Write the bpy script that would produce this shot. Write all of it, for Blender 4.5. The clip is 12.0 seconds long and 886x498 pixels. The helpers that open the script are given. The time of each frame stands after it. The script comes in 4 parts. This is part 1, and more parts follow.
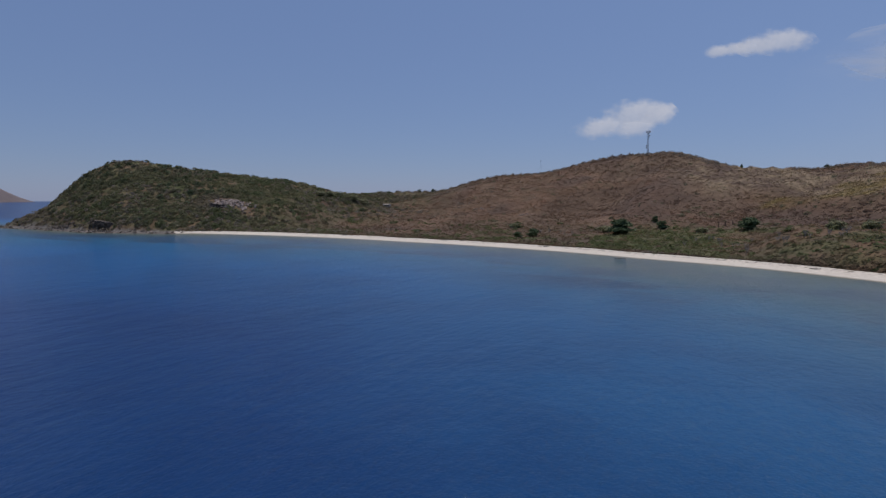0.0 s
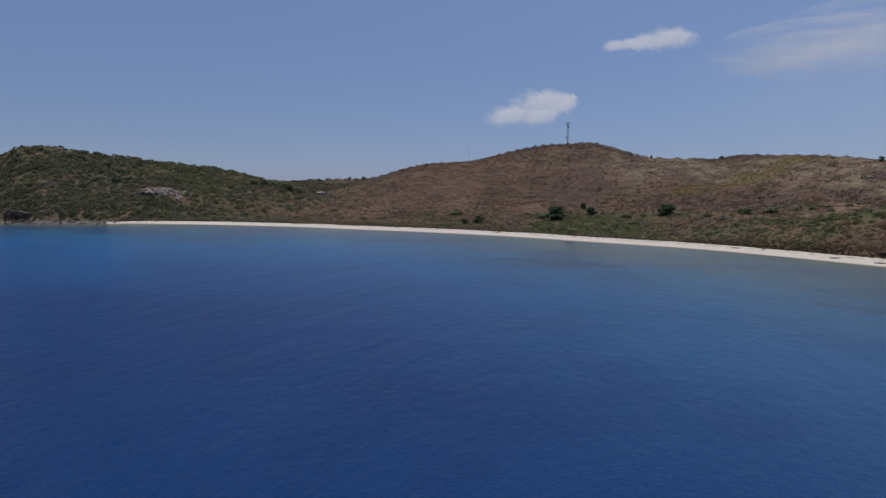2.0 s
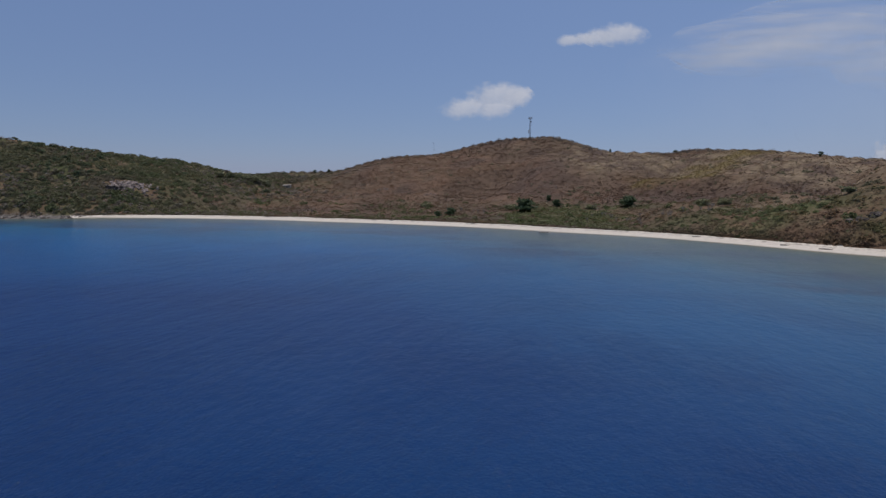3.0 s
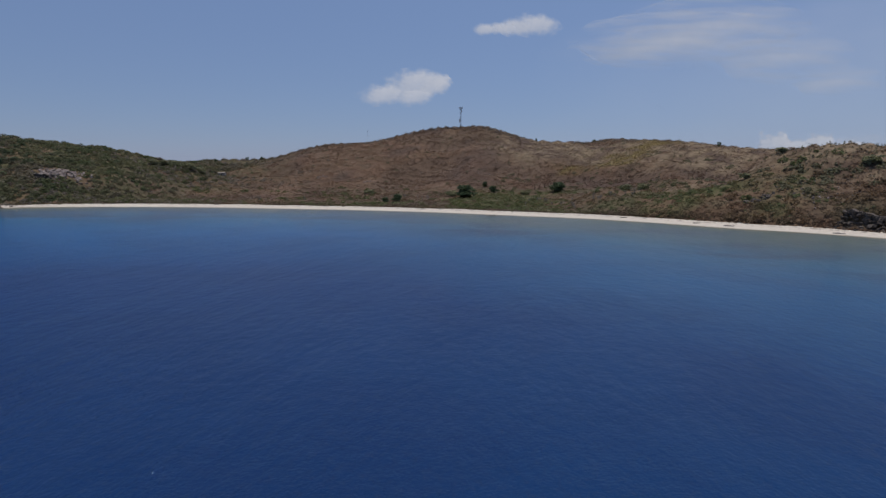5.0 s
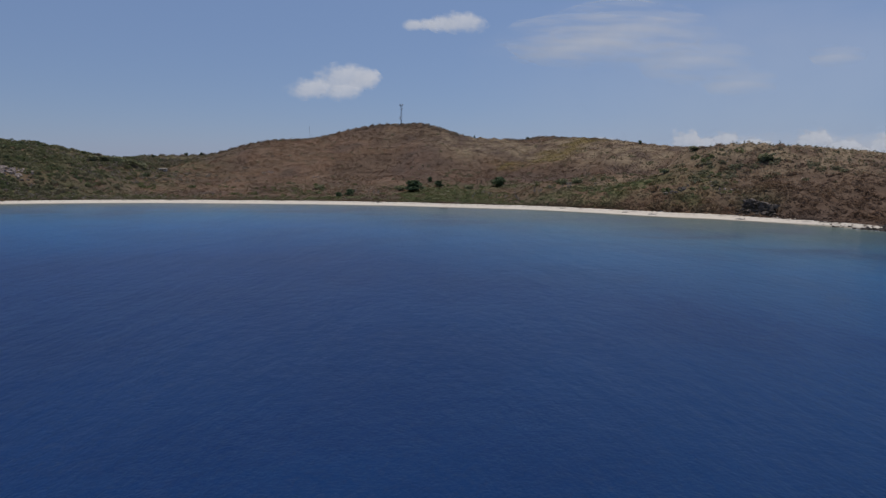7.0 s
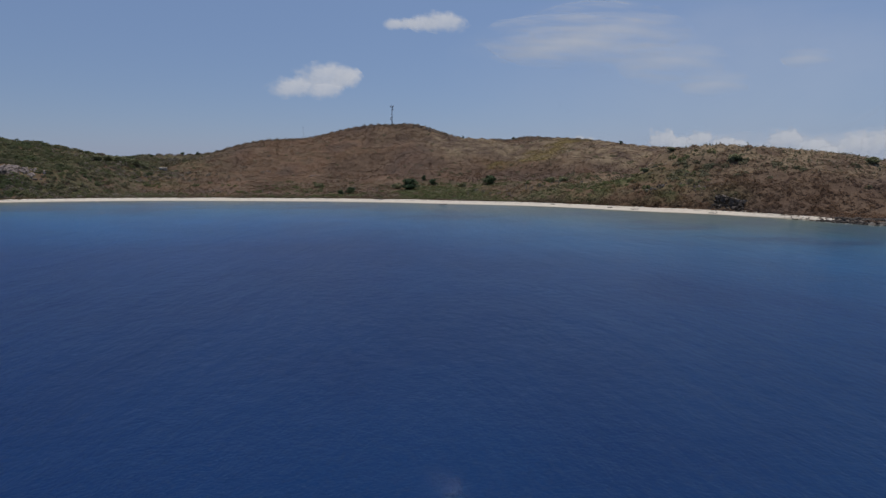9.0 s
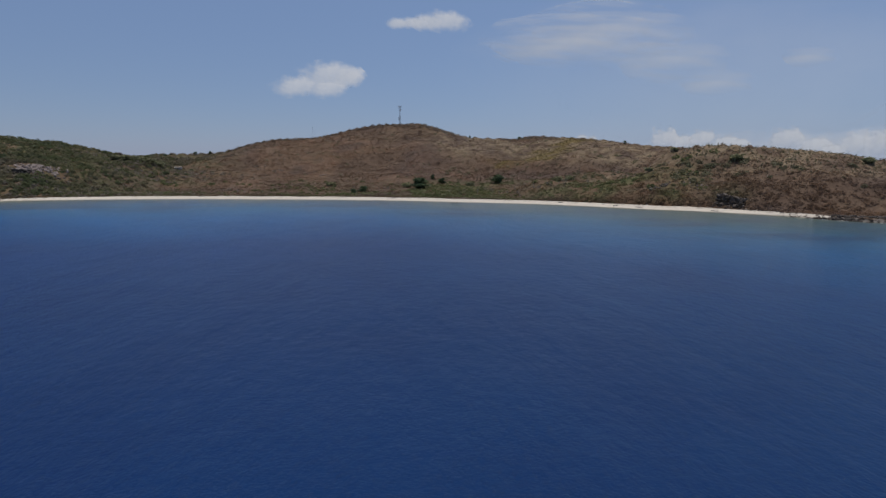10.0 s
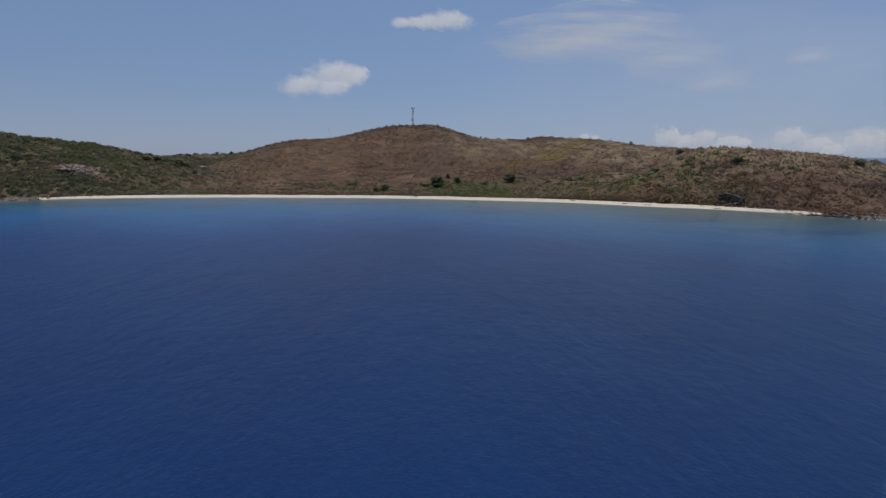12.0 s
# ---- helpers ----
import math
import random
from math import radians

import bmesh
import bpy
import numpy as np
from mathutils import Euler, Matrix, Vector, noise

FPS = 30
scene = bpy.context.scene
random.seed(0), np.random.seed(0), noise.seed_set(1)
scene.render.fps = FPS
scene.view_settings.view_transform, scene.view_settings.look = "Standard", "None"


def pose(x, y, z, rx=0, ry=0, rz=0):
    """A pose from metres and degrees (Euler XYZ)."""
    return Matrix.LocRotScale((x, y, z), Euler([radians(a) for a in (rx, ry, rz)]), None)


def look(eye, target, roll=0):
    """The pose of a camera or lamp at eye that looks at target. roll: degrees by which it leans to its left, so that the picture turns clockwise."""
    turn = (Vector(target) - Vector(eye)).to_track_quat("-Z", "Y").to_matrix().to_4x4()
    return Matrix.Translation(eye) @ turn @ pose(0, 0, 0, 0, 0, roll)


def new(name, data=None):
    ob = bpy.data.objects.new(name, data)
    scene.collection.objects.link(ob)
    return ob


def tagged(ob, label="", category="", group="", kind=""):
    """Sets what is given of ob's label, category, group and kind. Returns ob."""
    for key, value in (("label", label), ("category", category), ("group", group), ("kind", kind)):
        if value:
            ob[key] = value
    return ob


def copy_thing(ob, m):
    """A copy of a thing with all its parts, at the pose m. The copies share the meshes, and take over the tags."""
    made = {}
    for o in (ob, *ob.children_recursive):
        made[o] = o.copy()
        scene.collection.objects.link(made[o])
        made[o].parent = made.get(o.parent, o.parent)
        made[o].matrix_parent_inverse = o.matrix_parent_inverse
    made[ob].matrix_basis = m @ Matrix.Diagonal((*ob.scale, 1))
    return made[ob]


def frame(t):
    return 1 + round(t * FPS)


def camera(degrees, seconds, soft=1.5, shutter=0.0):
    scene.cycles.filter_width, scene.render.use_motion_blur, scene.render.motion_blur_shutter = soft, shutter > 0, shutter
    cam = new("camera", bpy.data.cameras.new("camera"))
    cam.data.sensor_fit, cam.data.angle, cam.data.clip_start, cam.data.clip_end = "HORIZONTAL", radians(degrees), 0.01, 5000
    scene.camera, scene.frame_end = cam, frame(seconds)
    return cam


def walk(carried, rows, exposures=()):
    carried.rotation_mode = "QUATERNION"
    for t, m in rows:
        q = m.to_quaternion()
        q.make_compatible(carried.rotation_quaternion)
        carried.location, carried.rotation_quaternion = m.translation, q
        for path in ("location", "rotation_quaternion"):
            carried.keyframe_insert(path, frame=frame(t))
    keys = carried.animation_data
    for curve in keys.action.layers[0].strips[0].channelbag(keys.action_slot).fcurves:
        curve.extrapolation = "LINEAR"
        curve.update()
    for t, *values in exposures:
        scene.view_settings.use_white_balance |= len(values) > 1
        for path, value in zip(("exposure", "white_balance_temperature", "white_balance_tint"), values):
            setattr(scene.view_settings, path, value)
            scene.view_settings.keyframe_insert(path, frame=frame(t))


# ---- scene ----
cam = camera(76.0, 12.0, soft=1.4)

# seconds, eye, (yaw to the left of north, pitch, roll)
PATH = [
    (0, (70.00, -622.18, 25.40), (26.068, -5.100, 0.019)),
    (0.5, (65.17, -628.47, 25.93), (23.689, -5.445, 0.027)),
    (1, (60.55, -634.80, 26.40), (21.348, -5.782, 0.008)),
    (1.5, (56.11, -641.16, 26.81), (19.037, -6.157, 0.004)),
    (2, (51.84, -647.55, 27.17), (16.795, -6.496, -0.008)),
    (2.5, (47.72, -653.98, 27.48), (14.567, -6.868, -0.007)),
    (3, (43.73, -660.43, 27.76), (12.372, -7.265, -0.020)),
    (3.2, (42.16, -663.02, 27.86), (11.485, -7.377, 0.005)),
    (4.8, (30.21, -683.85, 28.52), (4.965, -8.396, 0.001)),
    (5, (28.77, -686.47, 28.59), (4.158, -8.583, -0.019)),
    (5.5, (25.20, -693.02, 28.77), (2.238, -8.752, 0.007)),
    (6, (21.68, -699.59, 28.95), (0.567, -8.844, 0.025)),
    (6.5, (18.17, -706.18, 29.13), (-1.088, -8.976, 0.057)),
    (7, (14.68, -712.77, 29.32), (-2.930, -9.054, 0.029)),
    (7.2, (13.29, -715.41, 29.41), (-3.611, -9.060, 0.000)),
    (8.8, (2.00, -736.57, 30.24), (-5.054, -9.163, -0.001)),
    (9, (0.56, -739.22, 30.37), (-4.969, -9.209, 0.006)),
    (9.5, (-3.08, -745.83, 30.73), (-4.860, -9.281, 0.007)),
    (10, (-6.78, -752.45, 31.14), (-4.771, -9.335, 0.018)),
    (10.5, (-10.56, -759.06, 31.61), (-4.709, -9.380, -0.007)),
    (11, (-14.43, -765.66, 32.14), (-4.661, -9.448, -0.009)),
    (11.5, (-18.40, -772.26, 32.75), (-4.650, -9.475, -0.000)),
    (12, (-22.48, -778.84, 33.43), (-4.629, -9.522, 0.015)),
]


def aimed(eye, turn):
    yaw, pitch, roll = (radians(a) for a in turn)
    way = Vector((-math.sin(yaw) * math.cos(pitch), math.cos(yaw) * math.cos(pitch), math.sin(pitch)))
    return look(eye, Vector(eye) + way * 10, turn[2])


walk(cam, [(t, aimed(eye, turn)) for t, eye, turn in PATH],
     ((0, 0.02, 6380, 13.5), (3, 0.03, 6430, 12.5), (6, 0.05, 6540, 11), (9, 0.06, 6640, 9.5), (12, 0.06, 6640, 9)))

# ---- world and sun ----
SUN_AZIMUTH, SUN_HEIGHT = 0.0, 83.0  # degrees, clockwise from north (+y), above the horizon
world = bpy.data.worlds.new("sky")
scene.world = world
world.use_nodes = True
wn = world.node_tree
sky = wn.nodes.new("ShaderNodeTexSky")
sky.sky_type = "NISHITA"
sky.sun_disc = False
sky.sun_elevation, sky.sun_rotation = radians(SUN_HEIGHT), radians(SUN_AZIMUTH)
sky.air_density, sky.dust_density, sky.ozone_density = 1.0, 0.2, 2.0
wn.nodes["Background"].inputs["Strength"].default_value = 0.08
haze = wn.nodes.new("ShaderNodeMix")  # even blue sea haze over the clear sky
haze.data_type = "RGBA"
haze.inputs["Factor"].default_value = 0.72
side = wn.nodes.new("ShaderNodeSeparateXYZ")
wn.links.new(wn.nodes.new("ShaderNodeTexCoord").outputs["Generated"], side.inputs[0])
reach = wn.nodes.new("ShaderNodeMapRange")
reach.inputs["From Min"].default_value, reach.inputs["From Max"].default_value = -0.95, 0.25
wn.links.new(side.outputs["X"], reach.inputs["Value"])
damp = wn.nodes.new("ShaderNodeValToRGB")  # the haze thins out towards the open sea in the west
damp.color_ramp.elements[0].color, damp.color_ramp.elements[1].color = (1.56, 2.44, 4.75, 1), (2.1, 3.2, 5.9, 1)
wn.links.new(reach.outputs["Result"], damp.inputs["Fac"])
wn.links.new(damp.outputs["Color"], haze.inputs["B"])
wn.links.new(sky.outputs["Color"], haze.inputs["A"])
wn.links.new(haze.outputs["Result"], wn.nodes["Background"].inputs["Color"])

sun = new("sun", bpy.data.lights.new("sun", "SUN"))
sun.data.energy, sun.data.angle, sun.data.color = 2.5, radians(0.55), (1.0, 0.95, 0.87)
az, el = radians(SUN_AZIMUTH), radians(SUN_HEIGHT)
sun.matrix_world = look(Vector((math.sin(az) * math.cos(el), math.cos(az) * math.cos(el), math.sin(el))) * 400, (0, 0, 0))


# ---- materials ----
def material(name, rough=0.9):
    m = bpy.data.materials.new(name)
    m.use_nodes = True
    t = m.node_tree
    b = t.nodes["Principled BSDF"]
    b.inputs["Roughness"].default_value = rough
    return m, t, b


def noise_tex(t, scale, detail=4.0, rough=0.6, coord="Object", stretch=None):
    tc = t.nodes.new("ShaderNodeTexCoord")
    n = t.nodes.new("ShaderNodeTexNoise")
    n.inputs["Scale"].default_value, n.inputs["Detail"].default_value, n.inputs["Roughness"].default_value = scale, detail, rough
    src = tc.outputs[coord]
    if stretch:
        mp = t.nodes.new("ShaderNodeMapping")
        mp.inputs["Scale"].default_value = stretch
        t.links.new(src, mp.inputs["Vector"])
        src = mp.outputs["Vector"]
    t.links.new(src, n.inputs["Vector"])
    return n.outputs["Fac"]


def ramp(t, fac, stops):
    r = t.nodes.new("ShaderNodeValToRGB")
    while len(r.color_ramp.elements) < len(stops):
        r.color_ramp.elements.new(0.5)
    for e, (p, c) in zip(r.color_ramp.elements, stops):
        e.position, e.color = p, (*c, 1)
    t.links.new(fac, r.inputs["Fac"])
    return r.outputs["Color"]


def mix(t, fac, a, b, mode="MIX"):
    m = t.nodes.new("ShaderNodeMix")
    m.data_type, m.blend_type = "RGBA", mode
    for sock, v in ((m.inputs["Factor"], fac), (m.inputs["A"], a), (m.inputs["B"], b)):
        if isinstance(v, (int, float)):
            sock.default_value = v
        elif isinstance(v, tuple):
            sock.default_value = (*v, 1)
        else:
            t.links.new(v, sock)
    return m.outputs["Result"]


def math_node(t, op, a, b=0.0, clamp=False):
    n = t.nodes.new("ShaderNodeMath")
    n.operation, n.use_clamp = op, clamp
    for sock, v in ((n.inputs[0], a), (n.inputs[1], b)):
        if isinstance(v, (int, float)):
            sock.default_value = v
        else:
            t.links.new(v, sock)
    return n.outputs[0]


def smooth_range(t, fac, lo, hi):
    n = t.nodes.new("ShaderNodeMapRange")
    n.interpolation_type = "SMOOTHSTEP"
    n.inputs["From Min"].default_value, n.inputs["From Max"].default_value = lo, hi
    t.links.new(fac, n.inputs["Value"])
    return n.outputs["Result"]


def attribute(t, name):
    a = t.nodes.new("ShaderNodeAttribute")
    a.attribute_name = name
    return a.outputs["Fac"]


def bump(t, b, height, strength, distance):
    n = t.nodes.new("ShaderNodeBump")
    n.inputs["Strength"].default_value, n.inputs["Distance"].default_value = strength, distance
    t.links.new(height, n.inputs["Height"])
    t.links.new(n.outputs["Normal"], b.inputs["Normal"])


def plain(name, colour, rough=0.7, metal=0.0, vary=0.25, scale=3.0):
    """One colour with two scales of wear and a fine relief."""
    m, t, b = material(name, rough)
    b.inputs["Metallic"].default_value = metal
    dark = tuple(c * (1 - vary) for c in colour)
    light = tuple(min(1, c * (1 + vary)) for c in colour)
    c = ramp(t, noise_tex(t, scale, 5), [(0.3, dark), (0.7, light)])
    c = mix(t, smooth_range(t, noise_tex(t, scale * 0.17, 3), 0.45, 0.75), c, tuple(x * 0.75 for x in colour))
    t.links.new(c, b.inputs["Base Color"])
    bump(t, b, noise_tex(t, scale * 4, 4), 0.3, 0.02)
    if rough > 0.8:
        b.inputs["Specular IOR Level"].default_value = 0.12
    return m


def island_random(t):
    return t.nodes.new("ShaderNodeNewGeometry").outputs["Random Per Island"]


def leafy(name, stops, drifts=(), on_slope=False, thin_share=0.35):
    """Foliage: each clump of leaves has its own tone, with broad drifts of another colour over the slope."""
    m, t, b = material(name, 0.75)
    tone = math_node(t, "ADD", math_node(t, "MULTIPLY", attribute(t, "tone"), 0.7), math_node(t, "MULTIPLY", island_random(t), 0.3))
    c = ramp(t, tone, stops)
    if on_slope:
        c = mix(t, 1.0, slope_colour(t), c, "MULTIPLY")
    for colour, scale, lo, hi in drifts:
        c = mix(t, math_node(t, "MULTIPLY", smooth_range(t, noise_tex(t, scale, 4), lo, hi), 0.75), c, colour)
    t.links.new(c, b.inputs["Base Color"])
    b.inputs["Specular IOR Level"].default_value = 0.2
    thin = t.nodes.new("ShaderNodeBsdfTranslucent")
    t.links.new(c, thin.inputs["Color"])
    both = t.nodes.new("ShaderNodeMixShader")
    both.inputs[0].default_value = thin_share
    t.links.new(b.outputs[0], both.inputs[1])
    t.links.new(thin.outputs[0], both.inputs[2])
    t.links.new(both.outputs[0], t.nodes["Material Output"].inputs["Surface"])
    return m


def slope_colour(t):
    """Broad drifts of dry brown, reddish, straw, olive and dark growth that run over earth and plants alike."""
    broad, mid, small, specks = noise_tex(t, 0.011, 3), noise_tex(t, 0.026, 5, 0.6), noise_tex(t, 0.05, 6, 0.68), noise_tex(t, 0.4, 3, 0.7)
    blotch, fold = noise_tex(t, 0.075, 5, 0.6), attribute(t, "fold")
    c = mix(t, smooth_range(t, mid, 0.36, 0.64), (0.128, 0.077, 0.046), (0.186, 0.108, 0.067))
    c = mix(t, math_node(t, "MULTIPLY", smooth_range(t, small, 0.48, 0.68), 0.6), c, (0.118, 0.10, 0.054))
    rosy = math_node(t, "MULTIPLY", smooth_range(t, blotch, 0.50, 0.66), math_node(t, "SUBTRACT", 0.55, math_node(t, "MULTIPLY", fold, 0.4)))
    c = mix(t, rosy, c, (0.235, 0.158, 0.108))
    # brush in the folds; its colour also carries the relief's soft shading
    brush = math_node(t, "MULTIPLY", smooth_range(t, math_node(t, "ADD", math_node(t, "MULTIPLY", fold, 0.30), small), 0.52, 0.74), 0.8)
    c = mix(t, brush, c, (0.130, 0.085, 0.058))
    c = mix(t, math_node(t, "MULTIPLY", smooth_range(t, math_node(t, "ADD", broad, math_node(t, "MULTIPLY", mid, 0.5)), 0.70, 0.90), 0.6), c, (0.092, 0.064, 0.050))
    pale = math_node(t, "ADD", math_node(t, "MULTIPLY", attribute(t, "tan"), 1.15), math_node(t, "MULTIPLY", smooth_range(t, broad, 0.52, 0.40), 0.14))
    c = mix(t, math_node(t, "MULTIPLY", pale, smooth_range(t, small, 0.62, 0.38), True), c, (0.245, 0.182, 0.115))
    c = mix(t, math_node(t, "MULTIPLY", smooth_range(t, specks, 0.60, 0.76), 0.35), c, (0.29, 0.23, 0.17))
    c = mix(t, math_node(t, "MULTIPLY", attribute(t, "green"), smooth_range(t, small, 0.34, 0.58)), c, mix(t, smooth_range(t, mid, 0.42, 0.6), (0.088, 0.108, 0.038), (0.122, 0.118, 0.055)))
    return mix(t, math_node(t, "MULTIPLY", attribute(t, "gold"), math_node(t, "MULTIPLY", smooth_range(t, small, 0.34, 0.54), 0.8)), c, (0.235, 0.175, 0.062))


def ground_material():
    m, t, b = material("dry_hillside_earth", 0.95)
    fine = noise_tex(t, 0.9, 6, 0.7)
    c = mix(t, 1.0, slope_colour(t), ramp(t, fine, [(0.25, (0.62, 0.60, 0.58)), (0.5, (0.9, 0.9, 0.9)), (0.8, (1.15, 1.15, 1.15))]), "MULTIPLY")
    c = mix(t, 1.0, c, ramp(t, noise_tex(t, 0.24, 4, 0.65), [(0.3, (0.66, 0.63, 0.62)), (0.5, (0.95, 0.94, 0.93)), (0.7, (1.22, 1.2, 1.16))]), "MULTIPLY")
    stone = ramp(t, noise_tex(t, 0.5, 6, 0.75), [(0.3, (0.06, 0.053, 0.048)), (0.5, (0.13, 0.115, 0.10)), (0.72, (0.30, 0.26, 0.22))])
    c = mix(t, attribute(t, "rock"), c, stone)
    t.links.new(c, b.inputs["Base Color"])
    b.inputs["Specular IOR Level"].default_value = 0.2
    bump(t, b, noise_tex(t, 0.6, 6, 0.7), 0.6, 0.25)
    return m


def sand_material():
    m, t, b = material("pale_coral_sand", 0.95)
    c = ramp(t, noise_tex(t, 0.8, 6, 0.7), [(0.3, (0.50, 0.43, 0.34)), (0.7, (0.68, 0.60, 0.50))])
    wet = smooth_range(t, attribute(t, "wet"), 0.25, 0.9)
    c = mix(t, wet, c, (0.27, 0.235, 0.18))
    strand = math_node(t, "MULTIPLY", attribute(t, "strand"), smooth_range(t, noise_tex(t, 0.5, 5, 0.7), 0.5, 0.6))
    c = mix(t, strand, c, (0.16, 0.12, 0.085))
    t.links.new(c, b.inputs["Base Color"])
    bump(t, b, noise_tex(t, 2.0, 5), 0.5, 0.15)
    return m


def sea_material():
    """Clear water over sand and reef, with chop whose crests run out from the beach, and glinting wavelets on them."""
    m, t, b = material("clear_sea_water", 0.33)
    b.inputs["IOR"].default_value = 1.33
    b.inputs["Specular IOR Level"].default_value = 0.24
    broad = noise_tex(t, 0.012, 4, 0.55)
    reef = noise_tex(t, 0.035, 5, 0.6, stretch=(0.5, 1.2, 1))
    depth = attribute(t, "offshore")
    wob = math_node(t, "ADD", depth, math_node(t, "MULTIPLY", math_node(t, "SUBTRACT", broad, 0.5), 0.18))
    c = mix(t, attribute(t, "shelf"), ramp(t, wob, SEA_STOPS), ramp(t, wob, SHELF_STOPS))
    c = mix(t, math_node(t, "MULTIPLY", smooth_range(t, noise_tex(t, 0.03, 4, 0.6), 0.42, 0.62), 0.22), c, (0.001, 0.012, 0.062))
    shallow = math_node(t, "MULTIPLY", smooth_range(t, wob, 0.34, 0.20), smooth_range(t, wob, 0.05, 0.11))
    patch = math_node(t, "MULTIPLY", shallow, smooth_range(t, reef, 0.46, 0.58))
    c = mix(t, math_node(t, "MULTIPLY", patch, 0.6), c, (0.012, 0.028, 0.07))
    t.links.new(c, b.inputs["Base Color"])
    swell = noise_tex(t, 0.16, 3, 0.5, stretch=(1.0, 0.32, 1))
    chop = noise_tex(t, 0.55, 5, 0.62, stretch=(1.0, 0.6, 1))
    ripple = noise_tex(t, 2.2, 4, 0.6)
    h = math_node(t, "ADD", math_node(t, "MULTIPLY", swell, 1.3), math_node(t, "ADD", math_node(t, "MULTIPLY", chop, 0.62), math_node(t, "MULTIPLY", ripple, 0.16)))
    bump(t, b, h, 0.5, 1.0)
    crest = smooth_range(t, noise_tex(t, 0.9, 2, 0.5, stretch=(1.0, 0.55, 1)), 0.44, 0.68)
    glint = math_node(t, "MULTIPLY", noise_tex(t, 1.6, 2.0, 0.5, stretch=(1.0, 0.75, 1)), math_node(t, "ADD", math_node(t, "MULTIPLY", crest, 0.7), 0.56))
    sharp = math_node(t, "ADD", glint, math_node(t, "ADD", math_node(t, "MULTIPLY", chop, 0.2), math_node(t, "MULTIPLY", swell, 0.5)))
    n = t.nodes.new("ShaderNodeBump")
    n.inputs["Strength"].default_value, n.inputs["Distance"].default_value = 1.0, 1.0
    t.links.new(sharp, n.inputs["Height"])
    t.links.new(n.outputs["Normal"], b.inputs["Coat Normal"])
    b.inputs["Coat Weight"].default_value, b.inputs["Coat Roughness"].default_value, b.inputs["Coat IOR"].default_value = 0.32, 0.075, 1.33
    return m


# water tones by distance offshore, with sky reflection at low angles painted in
SEA_STOPS = [(0.0, (0.115, 0.125, 0.085)), (0.04, (0.064, 0.095, 0.088)), (0.10, (0.024, 0.076, 0.120)), (0.22, (0.008, 0.104, 0.205)),
             (0.42, (0.003, 0.086, 0.235)), (0.72, (0.0006, 0.032, 0.133)), (1.0, (0.0005, 0.0212, 0.094))]
SHELF_STOPS = [(0.0, (0.120, 0.130, 0.085)), (0.04, (0.074, 0.106, 0.088)), (0.10, (0.036, 0.090, 0.116)), (0.22, (0.024, 0.100, 0.175)),
               (0.42, (0.012, 0.083, 0.192)), (0.72, (0.0045, 0.038, 0.120)), (1.0, (0.003, 0.0285, 0.094))]

GROUND, SAND, SEA = ground_material(), sand_material(), sea_material()
DRY = leafy("dry_scrub_leaves", [(0.0, (0.85, 0.84, 0.83)), (0.5, (1.05, 1.05, 1.05)), (1.0, (1.3, 1.3, 1.32))], on_slope=True, thin_share=0.3)
OLIVE = leafy("olive_green_scrub", [(0.0, (0.100, 0.108, 0.052)), (0.4, (0.132, 0.134, 0.066)), (0.75, (0.172, 0.162, 0.086)), (1.0, (0.235, 0.21, 0.14))],
              [((0.205, 0.165, 0.118), 0.017, 0.47, 0.6), ((0.094, 0.12, 0.05), 0.04, 0.52, 0.66), ((0.16, 0.148, 0.082), 0.03, 0.55, 0.68)], thin_share=0.45)
DULL_OLIVE = leafy("dull_olive_leaves", [(0.0, (0.125, 0.12, 0.068)), (0.5, (0.165, 0.155, 0.088)), (1.0, (0.22, 0.20, 0.125))], thin_share=0.4)
DUSKY = leafy("dusky_bare_twigs", [(0.0, (1.15, 1.1, 1.06)), (0.5, (1.4, 1.36, 1.32)), (1.0, (1.75, 1.7, 1.66))], on_slope=True, thin_share=0.5)
BRUSH = leafy("bare_purplish_brush", [(0.0, (1.1, 1.08, 1.1)), (0.5, (1.35, 1.33, 1.35)), (1.0, (1.65, 1.63, 1.65))], on_slope=True, thin_share=0.5)
HEAD_GREEN = leafy("deep_green_bush_leaves", [(0.0, (0.062, 0.086, 0.042)), (0.5, (0.092, 0.114, 0.057)), (1.0, (0.135, 0.152, 0.08))], thin_share=0.4)
FRESH = leafy("fresh_green_scrub", [(0.0, (0.085, 0.104, 0.040)), (0.5, (0.122, 0.142, 0.056)), (1.0, (0.17, 0.18, 0.084))], [((0.15, 0.13, 0.072), 0.05, 0.46, 0.62)], thin_share=0.45)
GREY = leafy("grey_leafless_scrub", [(0.0, (0.17, 0.138, 0.104)), (0.5, (0.225, 0.188, 0.146)), (1.0, (0.30, 0.26, 0.21))], thin_share=0.5)
PALE_TWIG = leafy("bleached_dead_twigs", [(0.0, (0.24, 0.20, 0.16)), (1.0, (0.42, 0.37, 0.31))], thin_share=0.2)
STRAW = leafy("straw_grass", [(0.0, (0.85, 0.84, 0.82)), (0.5, (1.05, 1.05, 1.03)), (1.0, (1.35, 1.35, 1.35))], on_slope=True, thin_share=0.25)
DARK_LEAF = leafy("dark_green_leaves", [(0.0, (0.05, 0.076, 0.036)), (0.5, (0.085, 0.12, 0.056)), (1.0, (0.135, 0.17, 0.085))], thin_share=0.3)
SPUR_LEAF = leafy("dry_green_leaves", [(0.0, (0.15, 0.16, 0.075)), (0.5, (0.23, 0.23, 0.12)), (1.0, (0.31, 0.29, 0.17))], thin_share=0.25)
